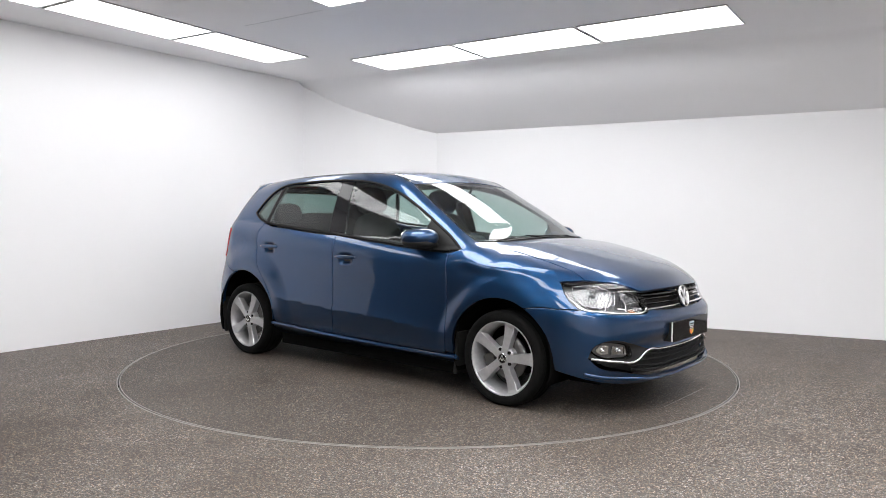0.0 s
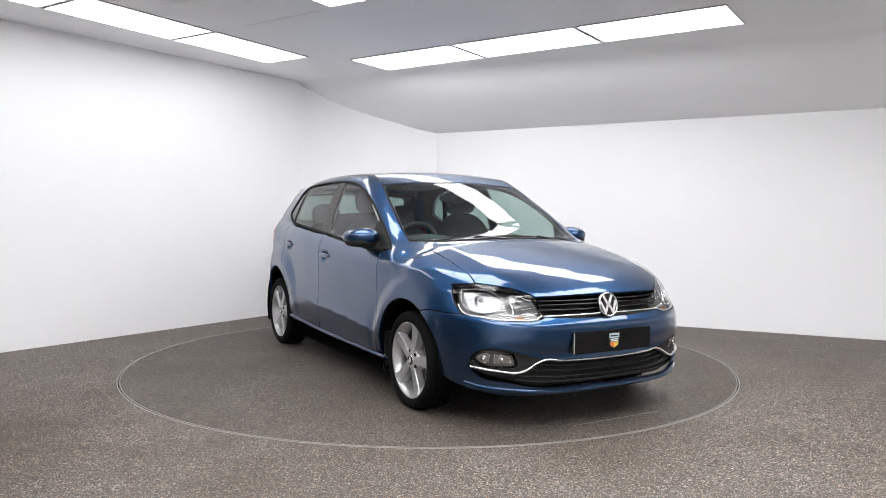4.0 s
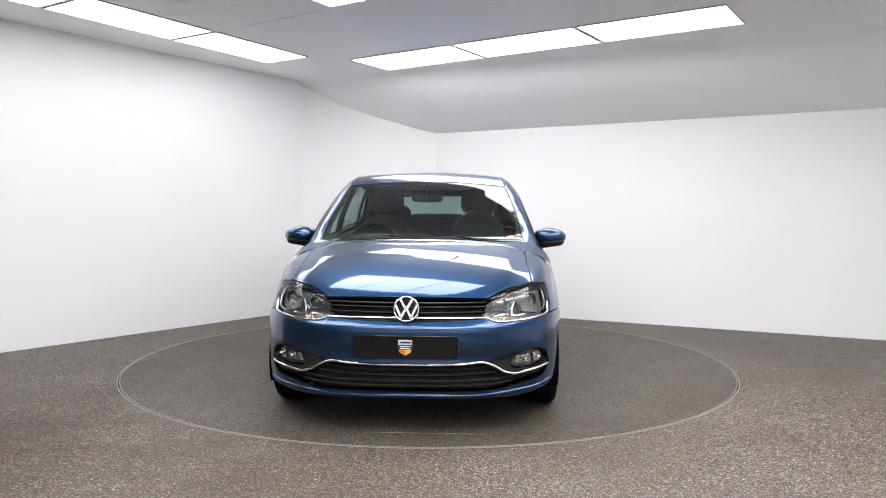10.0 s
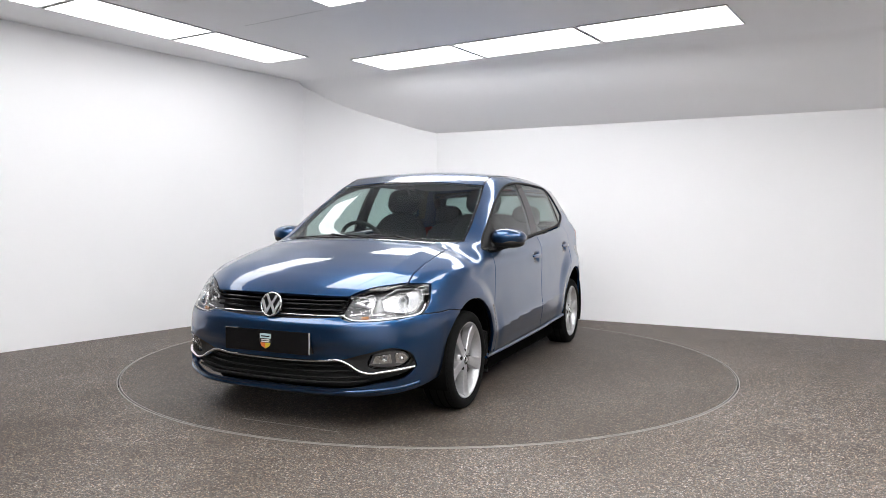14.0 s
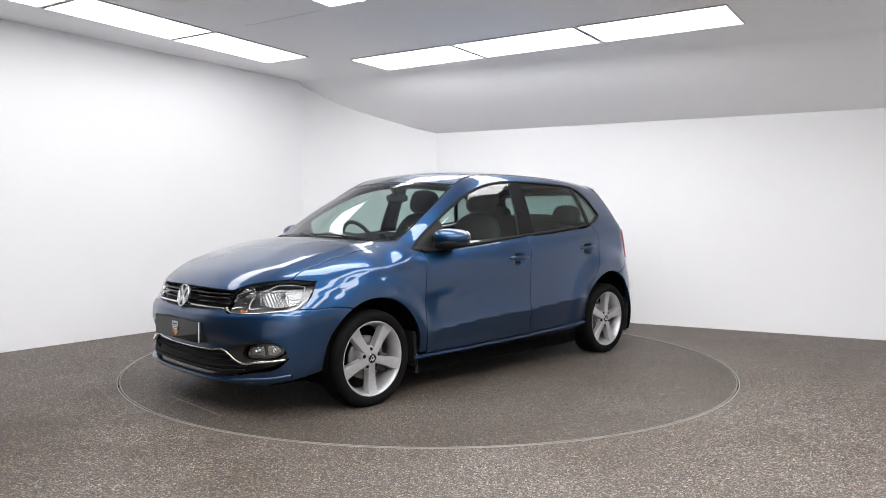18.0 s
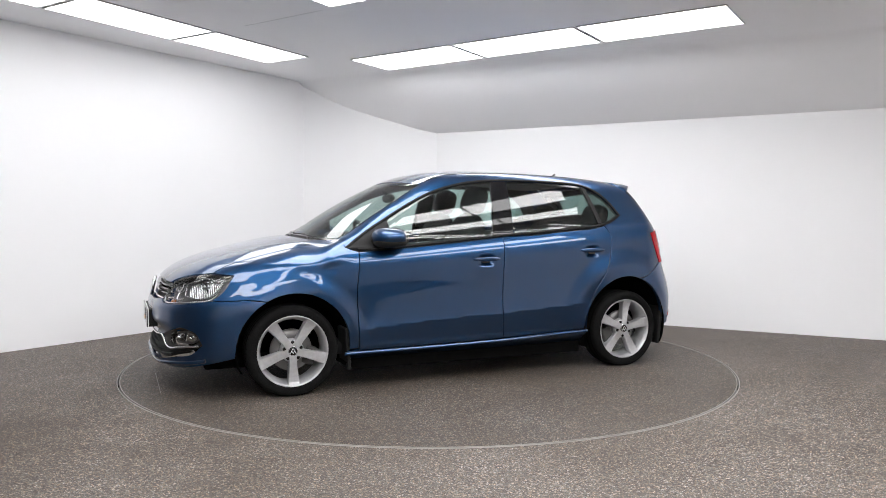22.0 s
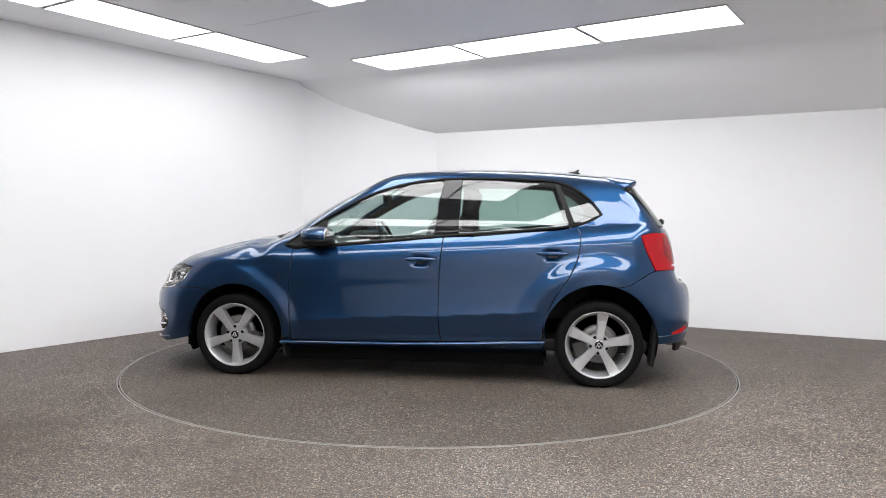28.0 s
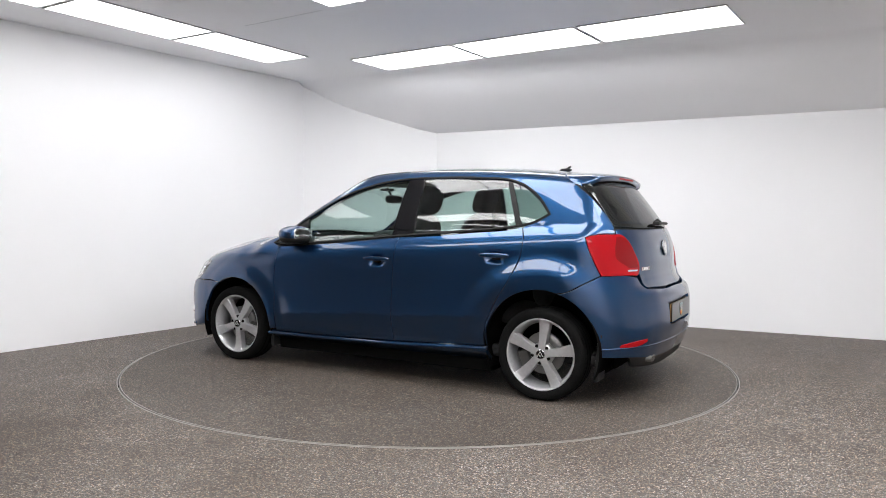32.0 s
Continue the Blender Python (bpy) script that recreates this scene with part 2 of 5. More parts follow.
tuck_c = curve([0.10, 0.18, 0.215, 0.25, 0.32, 0.45, 0.58, 0.70, 0.79, 0.840, 0.868, 0.892, 0.918, 0.945] + GLASS_Z + [1.5],
               [-0.15, -0.105, -0.060, -0.020, -0.010, -0.004, 0.001, 0.002, -0.001, -0.0045, -0.0105, -0.019, -0.032, -0.051] + [-0.144 - 0.435 * (z - 1.2) - 0.5 * (z - 1.2) ** 2 for z in GLASS_Z] + [-0.325])
wing_c = curve([0.10, 0.18, 0.24, 0.32, 0.45, 0.58, 0.70, 0.80, 1.0], [-0.075, -0.05, -0.028, -0.012, -0.004, 0.0, 0.0, -0.004, -0.02])
crease_c = curve([-0.9, -0.2, 0.33, 0.9], [0.489, 0.448, 0.427, 0.380])
top_c = curve([-1.5, -1.2, -0.9, -0.6, -0.3, 0.0, 0.16, 0.34, 0.6, 0.85, 0.98, 1.06, 1.2, 1.5, 1.75, 1.88, 1.96], [1.372, 1.408, 1.433, 1.445, 1.447, 1.435, 1.415, 1.358, 1.236, 1.09, 1.008, 0.972, 0.947, 0.883, 0.806, 0.745, 0.69])
crown_c = curve([-1.5, 0.0, 0.3, 0.9, 1.1, 1.9], [0.05, 0.04, 0.03, 0.02, 0.024, 0.040])
nose_c = curve([0.12, 0.17, 0.21, 0.25, 0.32, 0.40, 0.44, 0.50, 0.545, 0.575, 0.60, 0.66, 0.70, 0.73, 0.80], [1.89, 1.96, 2.015, 2.02, 1.998, 1.99, 2.015, 2.02, 2.015, 1.992, 1.972, 1.962, 1.945, 1.915, 1.82])
nose_y = curve([-0.2, 0.0, 0.2, 0.35, 0.5, 0.6, 0.68, 0.74, 0.79, 0.83, 0.86], [-0.006, 0.0, -0.006, -0.022, -0.062, -0.108, -0.17, -0.25, -0.36, -0.52, -0.8])
tail_c = curve([0.12, 0.2, 0.28, 0.38, 0.50, 0.60, 0.655, 0.69, 0.74, 0.85, 0.95, 1.0, 1.1, 1.2, 1.3, 1.36, 1.45], [-1.80, -1.838, -1.865, -1.888, -1.892, -1.882, -1.858, -1.805, -1.785, -1.775, -1.755, -1.735, -1.665, -1.59, -1.51, -1.465, -1.39])
tail_y = curve([-0.3, 0.0, 0.3, 0.5, 0.6, 0.68, 0.74, 0.78, 0.82, 0.85, 0.88], [0.012, 0.0, 0.012, 0.045, 0.08, 0.13, 0.19, 0.25, 0.34, 0.44, 0.6])
nose_s = curve([0.12, 0.17, 0.21, 0.25, 0.35, 0.45, 0.545, 0.60, 0.66, 0.70, 0.73, 0.80], [1.89, 1.95, 1.985, 1.998, 2.006, 2.008, 1.995, 1.972, 1.955, 1.940, 1.913, 1.82])
tail_s = curve([0.12, 0.2, 0.28, 0.38, 0.50, 0.60, 0.70, 0.80, 0.88, 0.95, 1.0, 1.1, 1.2, 1.3, 1.36, 1.45], [-1.80, -1.838, -1.865, -1.884, -1.884, -1.862, -1.826, -1.792, -1.772, -1.752, -1.735, -1.665, -1.59, -1.51, -1.465, -1.39])
WHEEL_X, WHEEL_Z = 1.235, 0.2765
HANDLES = ((-0.066, 0.812), (-0.930, 0.860))
ARCHES = ((1.225, 0.290, 0.340), (-1.235, 0.305, 0.360))


def half_width(x, z):
    zz = z + 0.065 * x * step(z, 0.5, 0.9)
    wing = step(x, 0.84, 1.02)
    d = z - (0.836 - 0.087 * (x - 0.82) - 0.10 * np.maximum(x - 1.2, 0))
    low = wing_c(z) - 0.007 * (1 - step(x, 1.1, 1.4)) * np.exp(-((d + 0.045) / 0.035) ** 2) - 0.30 * np.maximum(d, 0) - 1.0 * np.maximum(d, 0) ** 2
    y = plan_c(x) + (1 - wing) * tuck_c(zz) + wing * low
    y -= 0.15 * np.maximum(-0.8 - x, 0) ** 2 * step(zz, 0.90, 1.25)
    # the pressed line low on the doors, proud along its edge and hollowed above
    c = z - crease_c(x)
    inner = step(x, -0.93, -0.74) * (1 - step(x, 0.68, 0.86))
    y += inner * (np.where(c > 0, 0.020 * np.exp(-np.abs(c) / 0.075), 0.020 - 0.125 * np.minimum(np.abs(c), 0.22)) - 0.003 * np.exp(-((c - 0.20) / 0.08) ** 2))
    for wx, wz, wr in ARCHES:
        r = np.hypot(x - wx, z - wz)
        if wx > 0:
            y += 0.023 * (1 - step(r, wr + 0.030, wr + 0.140)) * step(z, 0.2, 0.4) * (1 - step(x, 1.42, 1.56))
        else:
            y += (0.004 * np.exp(-((r - wr) / 0.025) ** 2) + 0.038 * (0.4 + 0.6 * step(z, 0.42, 0.74)) * (1 - step(r, wr + 0.075, wr + 0.225))) * step(z, 0.2, 0.4)
    for hx, hz in HANDLES:
        y -= 0.020 * np.exp(-(((x - hx) / 0.052) ** 4 + ((z - hz + 0.006) / 0.034) ** 4))
    return y


def top_height(x, y):
    s = 0.11 * step(x, 0.05, 0.5) * (1 - step(x, 1.02, 1.25))
    u = np.minimum(y / 0.6, 1.3)
    return top_c(x + s * u ** 2) - crown_c(x) * u ** 2.2 - 0.18 * np.maximum(y - 0.53, 0) * step(x, 0.90, 1.15)


def skin(x, y, z):
    """Below zero inside the body."""
    y = np.abs(y)
    g = smax(y - half_width(x, z), z - top_height(x, y), 0.075 + 0.030 * step(x, 0.9, 1.15))
    side = step(y, 0.42, 0.66)
    g = smax(g, x - (nose_c(z) * (1 - side) + nose_s(z) * side) - nose_y(y) * (1 + 0.4 * step(z, 0.55, 0.75)), 0.045)
    return smax(g, tail_c(z) * (1 - side) + tail_s(z) * side + tail_y(y) - x, 0.05)


def skin_normal(p):
    e = 0.0015
    x, y, z = p[:, 0], p[:, 1], p[:, 2]
    n = np.stack([skin(x + e, y, z) - skin(x - e, y, z), skin(x, y + e, z) - skin(x, y - e, z), skin(x, y, z + e) - skin(x, y, z - e)], -1)
    return n / np.linalg.norm(n, axis=1, keepdims=True)


def meet(start, way, far):
    """Where rays from outside first come upon the skin (far: how long they are)."""
    lo, hi = np.zeros(len(start)), np.full(len(start), np.nan)
    steps = np.linspace(0, far, 90)
    for s in steps[1:]:
        q = start + way * s
        inside = skin(q[:, 0], q[:, 1], q[:, 2]) < 0
        hi = np.where(np.isnan(hi) & inside, s, hi)
        lo = np.where(np.isnan(hi), s, lo)
    hi = np.where(np.isnan(hi), far, hi)
    for _ in range(22):
        mid = (lo + hi) / 2
        q = start + way * mid[:, None]
        inside = skin(q[:, 0], q[:, 1], q[:, 2]) < 0
        hi, lo = np.where(inside, mid, hi), np.where(inside, lo, mid)
    return start + way * ((lo + hi) / 2)[:, None]


# ---- panels cut from the skin ----
import mathutils.geometry as mg

R2 = math.sqrt(0.5)
NOSE_X, TAIL_X, WRAP = 1.0, -1.0, 0.95


def flat(view, p):
    """A place on the skin as two coordinates in one of the views: side, diagonal, top, round the nose, round the tail."""
    x, y, z = p[:, 0], p[:, 1], p[:, 2]
    if view == "S":
        return np.stack([x, z], -1)
    if view == "D":
        return np.stack([x, (z - y) * R2], -1)
    if view == "T":
        return np.stack([x, y], -1)
    if view == "N":
        return np.stack([np.arctan2(y, x - NOSE_X) * WRAP, z], -1)
    return np.stack([np.arctan2(y, TAIL_X - x) * WRAP, z], -1)


def lift(view, q):
    """The skin's places for coordinates in a view."""
    n = len(q)
    u, v = q[:, 0], q[:, 1]
    one, nil = np.ones(n), np.zeros(n)
    if view == "S":
        return meet(np.stack([u, one * 1.1, v], -1), np.stack([nil, -one, nil], -1), 1.1)
    if view == "D":
        mid = np.stack([u, -v * R2 + 0.55, v * R2 + 0.55], -1)
        return meet(mid + np.stack([nil, one, one], -1) * R2 * 0.9, np.stack([nil, -one, -one], -1) * R2, 1.8)
    if view == "T":
        return meet(np.stack([u, v, one * 1.7], -1), np.stack([nil, nil, -one], -1), 1.5)
    s, x0 = (1, NOSE_X) if view == "N" else (-1, TAIL_X)
    way = np.stack([-s * np.cos(u / WRAP), -np.sin(u / WRAP), nil], -1)
    return meet(np.stack([x0 * one, nil, v], -1) - way * 1.5, way, 1.5)


def trace(q, sharp, ds, closed=True):
    """A smooth line through flat points, with corners kept where they are marked sharp."""
    q = np.asarray(q, float)
    n = len(q)
    if closed:
        k0 = next((i for i in range(n) if sharp[i]), 0)
        q, sharp = np.roll(q, -k0, 0), list(np.roll(sharp, -k0))
        q, sharp = np.vstack([q, q[:1]]), sharp + [1]
    cuts = [0] + [i for i in range(1, len(q) - 1) if sharp[i]] + [len(q) - 1]
    out = []
    for a, b in zip(cuts[:-1], cuts[1:]):
        seg = q[a:b + 1]
        s = np.concatenate([[0], np.cumsum(np.linalg.norm(np.diff(seg, axis=0), axis=1))])
        m = max(2, int(math.ceil(s[-1] / ds)))
        t = np.linspace(0, s[-1], m + 1)
        if len(seg) > 2:
            line = np.stack([curve(s, seg[:, 0])(t), curve(s, seg[:, 1])(t)], -1)
        else:
            line = seg[0] + (seg[1] - seg[0]) * (t / s[-1])[:, None]
        out.append(line[:-1])
    if not closed:
        out.append(q[-1:])
    return np.vstack(out)


def area(q):
    return 0.5 * np.sum(q[:, 0] * np.roll(q[:, 1], -1) - np.roll(q[:, 0], -1) * q[:, 1])


def inset(q, d):
    e = np.roll(q, -1, 0) - q
    e /= np.linalg.norm(e, axis=1, keepdims=True) + 1e-12
    nrm = np.stack([-e[:, 1], e[:, 0]], -1)
    both = nrm + np.roll(nrm, 1, 0)
    scale = np.maximum(np.sum(both * both, 1), 0.8)
    return q + both / scale[:, None] * 2 * d * (1 if area(q) > 0 else -1)


def inside(pts, poly):
    x, y = pts[:, 0], pts[:, 1]
    hit = np.zeros(len(pts), bool)
    for (x0, y0), (x1, y1) in zip(poly, np.roll(poly, -1, 0)):
        if y0 != y1:
            hit ^= ((y0 > y) != (y1 > y)) & (x < (x1 - x0) * (y - y0) / (y1 - y0) + x0)
    return hit


def loop3(pts):
    """Corner points of three numbers, with a fourth where a corner stays sharp."""
    a = np.array([p[:3] for p in pts], float)
    for _ in range(12):
        n = skin_normal(a)
        b = a + n * 0.001
        here = skin(*a.T)
        rate = np.maximum((skin(*b.T) - here) / 0.001, 0.3)
        a = a - n * np.clip(here / rate, -0.03, 0.03)[:, None] * 0.9
    return a, [len(p) > 3 for p in pts]


def sheet(view, pts, ds=0.02, gap=0.0042, off=0.0, holes=(), depth=0.018, dense=(), lip=0.0022):
    """A panel of the skin inside a loop, with rolled edges turned inwards: vertices, faces and normals."""
    a, sharp = loop3(pts)
    outer = inset(trace(flat(view, a), sharp, ds), gap)
    if area(outer) < 0:
        outer = outer[::-1]
    loops = [outer]
    for h in holes:
        b, sh = loop3(h)
        q = inset(trace(flat(view, b), sh, ds), -gap)
        loops.append(q if area(q) < 0 else q[::-1])
    lo, hi = outer.min(0), outer.max(0)
    gx, gy = np.meshgrid(np.arange(lo[0], hi[0], ds), np.arange(lo[1], hi[1], ds * 0.9))
    gx[1::2] += ds / 2
    cand = [np.stack([gx.ravel(), gy.ravel()], -1)]
    for cx, cy, rx, ry in dense:
        dx, dy = np.meshgrid(np.arange(cx - rx, cx + rx, ds / 3.3), np.arange(cy - ry, cy + ry, ds / 3.3))
        cand.append(np.stack([dx.ravel() + 0.0007, dy.ravel() + 0.0009], -1))
    cand = np.vstack(cand)
    keep = inside(cand, outer)
    for h in loops[1:]:
        keep &= ~inside(cand, h)
    cand = cand[keep]
    edge = np.vstack(loops)
    near = np.full(len(cand), 9.0)
    for e in np.array_split(edge, max(1, len(edge) // 60)):
        near = np.minimum(near, np.min(np.hypot(cand[:, None, 0] - e[None, :, 0], cand[:, None, 1] - e[None, :, 1]), 1))
    cand = cand[near > ds * 0.55]
    flatv = np.vstack([edge, cand])
    cons, k = [], 0
    for l in loops:
        cons += [(k + i, k + (i + 1) % len(l)) for i in range(len(l))]
        k += len(l)
    got = mg.delaunay_2d_cdt([Vector(p) for p in flatv], cons, [], 0, 1e-6)
    v2 = np.array([tuple(v) for v in got[0]])
    tri = np.array([f for f in got[2] if len(f) == 3])
    mid = v2[tri].mean(1)
    ok = inside(mid, outer)
    for h in loops[1:]:
        ok &= ~inside(mid, h)
    tri = tri[ok]
    p = lift(view, v2)
    nrm = skin_normal(p)
    p = p + nrm * off
    fn = np.cross(p[tri[:, 1]] - p[tri[:, 0]], p[tri[:, 2]] - p[tri[:, 0]])
    if np.mean(np.sum(fn * nrm[tri[:, 0]], 1)) < 0:
        tri = tri[:, ::-1]
    verts, faces, normals = [p], [tuple(t) for t in tri], [nrm]
    count = len(p)
    if depth:
        for l in loops:
            e3 = lift(view, l)
            n3 = skin_normal(e3)
            e3 = e3 + n3 * off
            along = np.roll(e3, -1, 0) - np.roll(e3, 1, 0)
            out = np.cross(along, n3)
            out /= np.linalg.norm(out, axis=1, keepdims=True) + 1e-12
            probe = lift(view, l + 0.004 * (inset(l, -1) - l) / (np.linalg.norm(inset(l, -1) - l, axis=1, keepdims=True) + 1e-9)) - e3
            if np.mean(np.sum(probe * out, 1)) < 0:
                out = -out
            rings = [(e3, n3), (e3 + lip * (0.7 * out - 0.3 * n3), (out + n3) * R2), (e3 + lip * (out - n3), out), (e3 + lip * (out - n3) - depth * n3, out)]
            m = len(l)
            for q, nn in rings:
                verts.append(q)
                normals.append(nn)
            for r in range(3):
                a0, b0 = count + r * m, count + (r + 1) * m
                for i in range(m):
                    j = (i + 1) % m
                    faces.append((a0 + i, b0 + i, b0 + j, a0 + j))
            count += 4 * m
    verts, normals = np.vstack(verts), np.vstack(normals)
    # turn every face to agree with its normals
    fixed = []
    for f in faces:
        n = np.cross(verts[f[1]] - verts[f[0]], verts[f[2]] - verts[f[0]])
        fixed.append(f if n @ (normals[f[0]] + normals[f[1]] + normals[f[2]]) >= 0 else f[::-1])
    return verts, fixed, normals


def normal_mesh(name, data, mat, mirror=False):
    v, f, n = data
    if mirror:
        flip = np.array([1, -1, 1])
        v, n, f = v * flip, n * flip, [t[::-1] for t in f]
    me = bpy.data.meshes.new(name)
    me.from_pydata(v.tolist(), [], f)
    me.materials.append(mat)
    me.polygons.foreach_set("use_smooth", [True] * len(me.polygons))
    me.normals_split_custom_set_from_vertices(n.tolist())
    return me


def panel(name, view, pts, mat, parent, label="", sides=1, **more):
    """A skin panel as one part; with two sides also its mirror image."""
    data = sheet(view, pts, **more)
    made = [link(name, normal_mesh(name, data, mat), parent, label)]
    if sides == 2:
        made.append(link(name, normal_mesh(name, data, mat, True), parent, label))
    return made


def mirrored(pts):
    """A loop that crosses the middle: the given half from the middle outwards and back, then its mirror image."""
    back = [(p[0], -p[1], p[2], *p[3:]) for p in pts if abs(p[1]) > 1e-6]
    return list(pts) + back[::-1]


def ribbon(view, pts, wide, high, off=0.0, ds=0.015, closed=False):
    """A thin raised strip laid along a line on the skin."""
    a, sharp = loop3(pts)
    q = trace(flat(view, a), sharp, ds, closed)
    p = lift(view, q)
    n = skin_normal(p)
    d = np.roll(p, -1, 0) - np.roll(p, 1, 0)
    if not closed:
        d[0], d[-1] = p[1] - p[0], p[-1] - p[-2]
    c = np.cross(n, d)
    c /= np.linalg.norm(c, axis=1, keepdims=True) + 1e-12
    p = p + n * off
    w = wide / 2
    shape = [(-w, -0.004), (-w, high * 0.6), (-w * 0.55, high), (w * 0.55, high), (w, high * 0.6), (w, -0.004)]
    rows = [p + c * s + n * h for s, h in shape]
    m, k = len(p), len(shape)
    v = np.stack(rows, 1).reshape(-1, 3)
    f = []
    for i in range(m if closed else m - 1):
        j = (i + 1) % m
        for r in range(k - 1):
            f.append((i * k + r, j * k + r, j * k + r + 1, i * k + r + 1))
    if not closed:
        f += [tuple(range(k))[::-1], tuple((m - 1) * k + r for r in range(k))]
    return v, f


def strip(name, view, pts, wide, high, mat, parent, label="", sides=1, **more):
    v, f = ribbon(view, pts, wide, high, **more)
    link(name, mesh_of(name, v, f, mat, True), parent, label)
    if sides == 2:
        link(name, mesh_of(name, v * np.array([1, -1, 1]), [t[::-1] for t in f], mat, True), parent, label)


def sp(x, z, *s):
    return (x, float(half_width(np.float64(x), np.float64(z))), z, *s)


def tp(x, y, *s):
    return (x, y, float(top_height(np.float64(x), np.float64(abs(y)))), *s)


def npt(y, z, *s):
    return (float(nose_c(z) + nose_y(abs(y)) * (1 + 0.4 * step(z, 0.55, 0.75))), y, z, *s)


def rpt(y, z, *s):
    return (float(tail_c(z) + tail_y(abs(y))), y, z, *s)


def arc(which, a0, a1, n=9):
    x, z, r = ARCHES[which]
    return [sp(x + r * math.cos(radians(a0 + (a1 - a0) * i / (n - 1))), z + r * math.sin(radians(a0 + (a1 - a0) * i / (n - 1)))) for i in range(n)]


# ---- car materials ----
def car_paint():
    m = material("metallic_blue_paint", (0.012, 0.055, 0.14), 0.4, 1.0, Coat_Weight=1.0, Coat_Roughness=0.012, Coat_IOR=1.55)
    n = noise_node(m, 900.0, 1.0)
    r = ramp(m, ((0.35, (0.0078, 0.041, 0.113)), (0.65, (0.0125, 0.059, 0.156))))
    wire(m, n, "Fac", r, "Fac")
    wire(m, r, "Color", bsdf(m), "Base Color")
    d = noise_node(m, 3.0, 4.0)
    rr = ramp(m, ((0.3, (0.35, 0.35, 0.35)), (0.7, (0.39, 0.39, 0.39))))
    wire(m, d, "Fac", rr, "Fac")
    wire(m, rr, "Color", bsdf(m), "Roughness")
    return m


def glass(name, tint, ior=1.82):
    m = bpy.data.materials.new(name)
    m.use_nodes = True
    t = m.node_tree
    t.nodes.remove(t.nodes["Principled BSDF"])
    clear, shine, mix, rim = t.nodes.new("ShaderNodeBsdfTransparent"), t.nodes.new("ShaderNodeBsdfGlossy"), t.nodes.new("ShaderNodeMixShader"), t.nodes.new("ShaderNodeLayerWeight")
    clear.inputs["Color"].default_value = (*tint, 1)
    shine.inputs["Roughness"].default_value = 0.005
    rim.inputs["Blend"].default_value = 0.5
    power, scale = t.nodes.new("ShaderNodeMath"), t.nodes.new("ShaderNodeMath")
    power.operation, scale.operation = "POWER", "MULTIPLY_ADD"
    f0 = ((ior - 1) / (ior + 1)) ** 2
    power.inputs[1].default_value, scale.inputs[1].default_value, scale.inputs[2].default_value = 5.0, 1 - f0, f0
    t.links.new(rim.outputs["Facing"], power.inputs[0])
    t.links.new(power.outputs[0], scale.inputs[0])
    t.links.new(scale.outputs[0], mix.inputs[0])
    t.links.new(clear.outputs[0], mix.inputs[1])
    t.links.new(shine.outputs[0], mix.inputs[2])
    t.links.new(mix.outputs[0], t.nodes["Material Output"].inputs["Surface"])
    return m


def grained(name, lo, hi, rough, scale, strength):
    m = material(name, hi, rough)
    n = noise_node(m, scale, 3.0)
    r = ramp(m, ((0.3, lo), (0.7, hi)))
    wire(m, n, "Fac", r, "Fac")
    wire(m, r, "Color", bsdf(m), "Base Color")
    bump(m, n, "Fac", strength, 0.001)
    return m


PAINT = car_paint()
GLASS = glass("window_glass", (0.66, 0.78, 0.75))
DARKGLASS = glass("tinted_rear_glass", (0.52, 0.66, 0.62))
BACKGLASS = glass("tinted_tailgate_glass", (0.32, 0.42, 0.40))
LENS = glass("lamp_lens", (0.96, 0.97, 0.97), 1.45)
RUBBER = grained("tyre_rubber", (0.005, 0.005, 0.005), (0.010, 0.010, 0.010), 0.75, 160.0, 0.2)
RUBBER.node_tree.nodes["Principled BSDF"].inputs["Specular IOR Level"].default_value = 0.06
PLASTIC = grained("black_plastic", (0.010, 0.010, 0.010), (0.018, 0.018, 0.018), 0.55, 400.0, 0.25)
PLASTIC.node_tree.nodes["Principled BSDF"].inputs["Specular IOR Level"].default_value = 0.22
GLOSS = material("gloss_black", (0.006, 0.006, 0.007), 0.04, 0.0, Specular_IOR_Level=0.35)
CHROME = material("chrome", (0.78, 0.78, 0.79), 0.08, 1.0)
SATIN = material("lamp_reflector", (0.42, 0.42, 0.43), 0.12, 1.0)
def fluted():
    m = material("fluted_reflector", (0.55, 0.55, 0.56), 0.15, 1.0)
    co = m.node_tree.nodes.new("ShaderNodeTexCoord")
    w = node(m, "ShaderNodeTexWave", Scale=26.0, Distortion=0.6)
    wire(m, co, "Object", w, "Vector")
    bump(m, w, "Fac", 0.9, 0.004)
    return m


FLUTED = fluted()
SMOKE = material("lamp_bezel", (0.15, 0.15, 0.155), 0.32, 0.7)
RUBBERSEAL = material("rubber_seal", (0.008, 0.008, 0.008), 0.75, 0.0, Specular_IOR_Level=0.2)
PILLARGREY = grained("grey_pillar_trim", (0.05, 0.05, 0.049), (0.065, 0.065, 0.063), 0.85, 200.0, 0.2)
ALLOY = grained("silver_alloy", (0.46, 0.46, 0.47), (0.52, 0.52, 0.53), 0.33, 60.0, 0.02)
bsdf(ALLOY).inputs["Metallic"].default_value = 0.6
STEEL = material("brake_steel", (0.17, 0.165, 0.16), 0.45, 0.8)
CAST = material("cast_iron", (0.06, 0.058, 0.055), 0.7, 0.4)
FABRIC = grained("dark_seat_fabric", (0.014, 0.014, 0.015), (0.026, 0.026, 0.028), 0.95, 500.0, 0.5)
TRIMGREY = grained("grey_interior_plastic", (0.03, 0.03, 0.031), (0.042, 0.042, 0.043), 0.7, 300.0, 0.3)
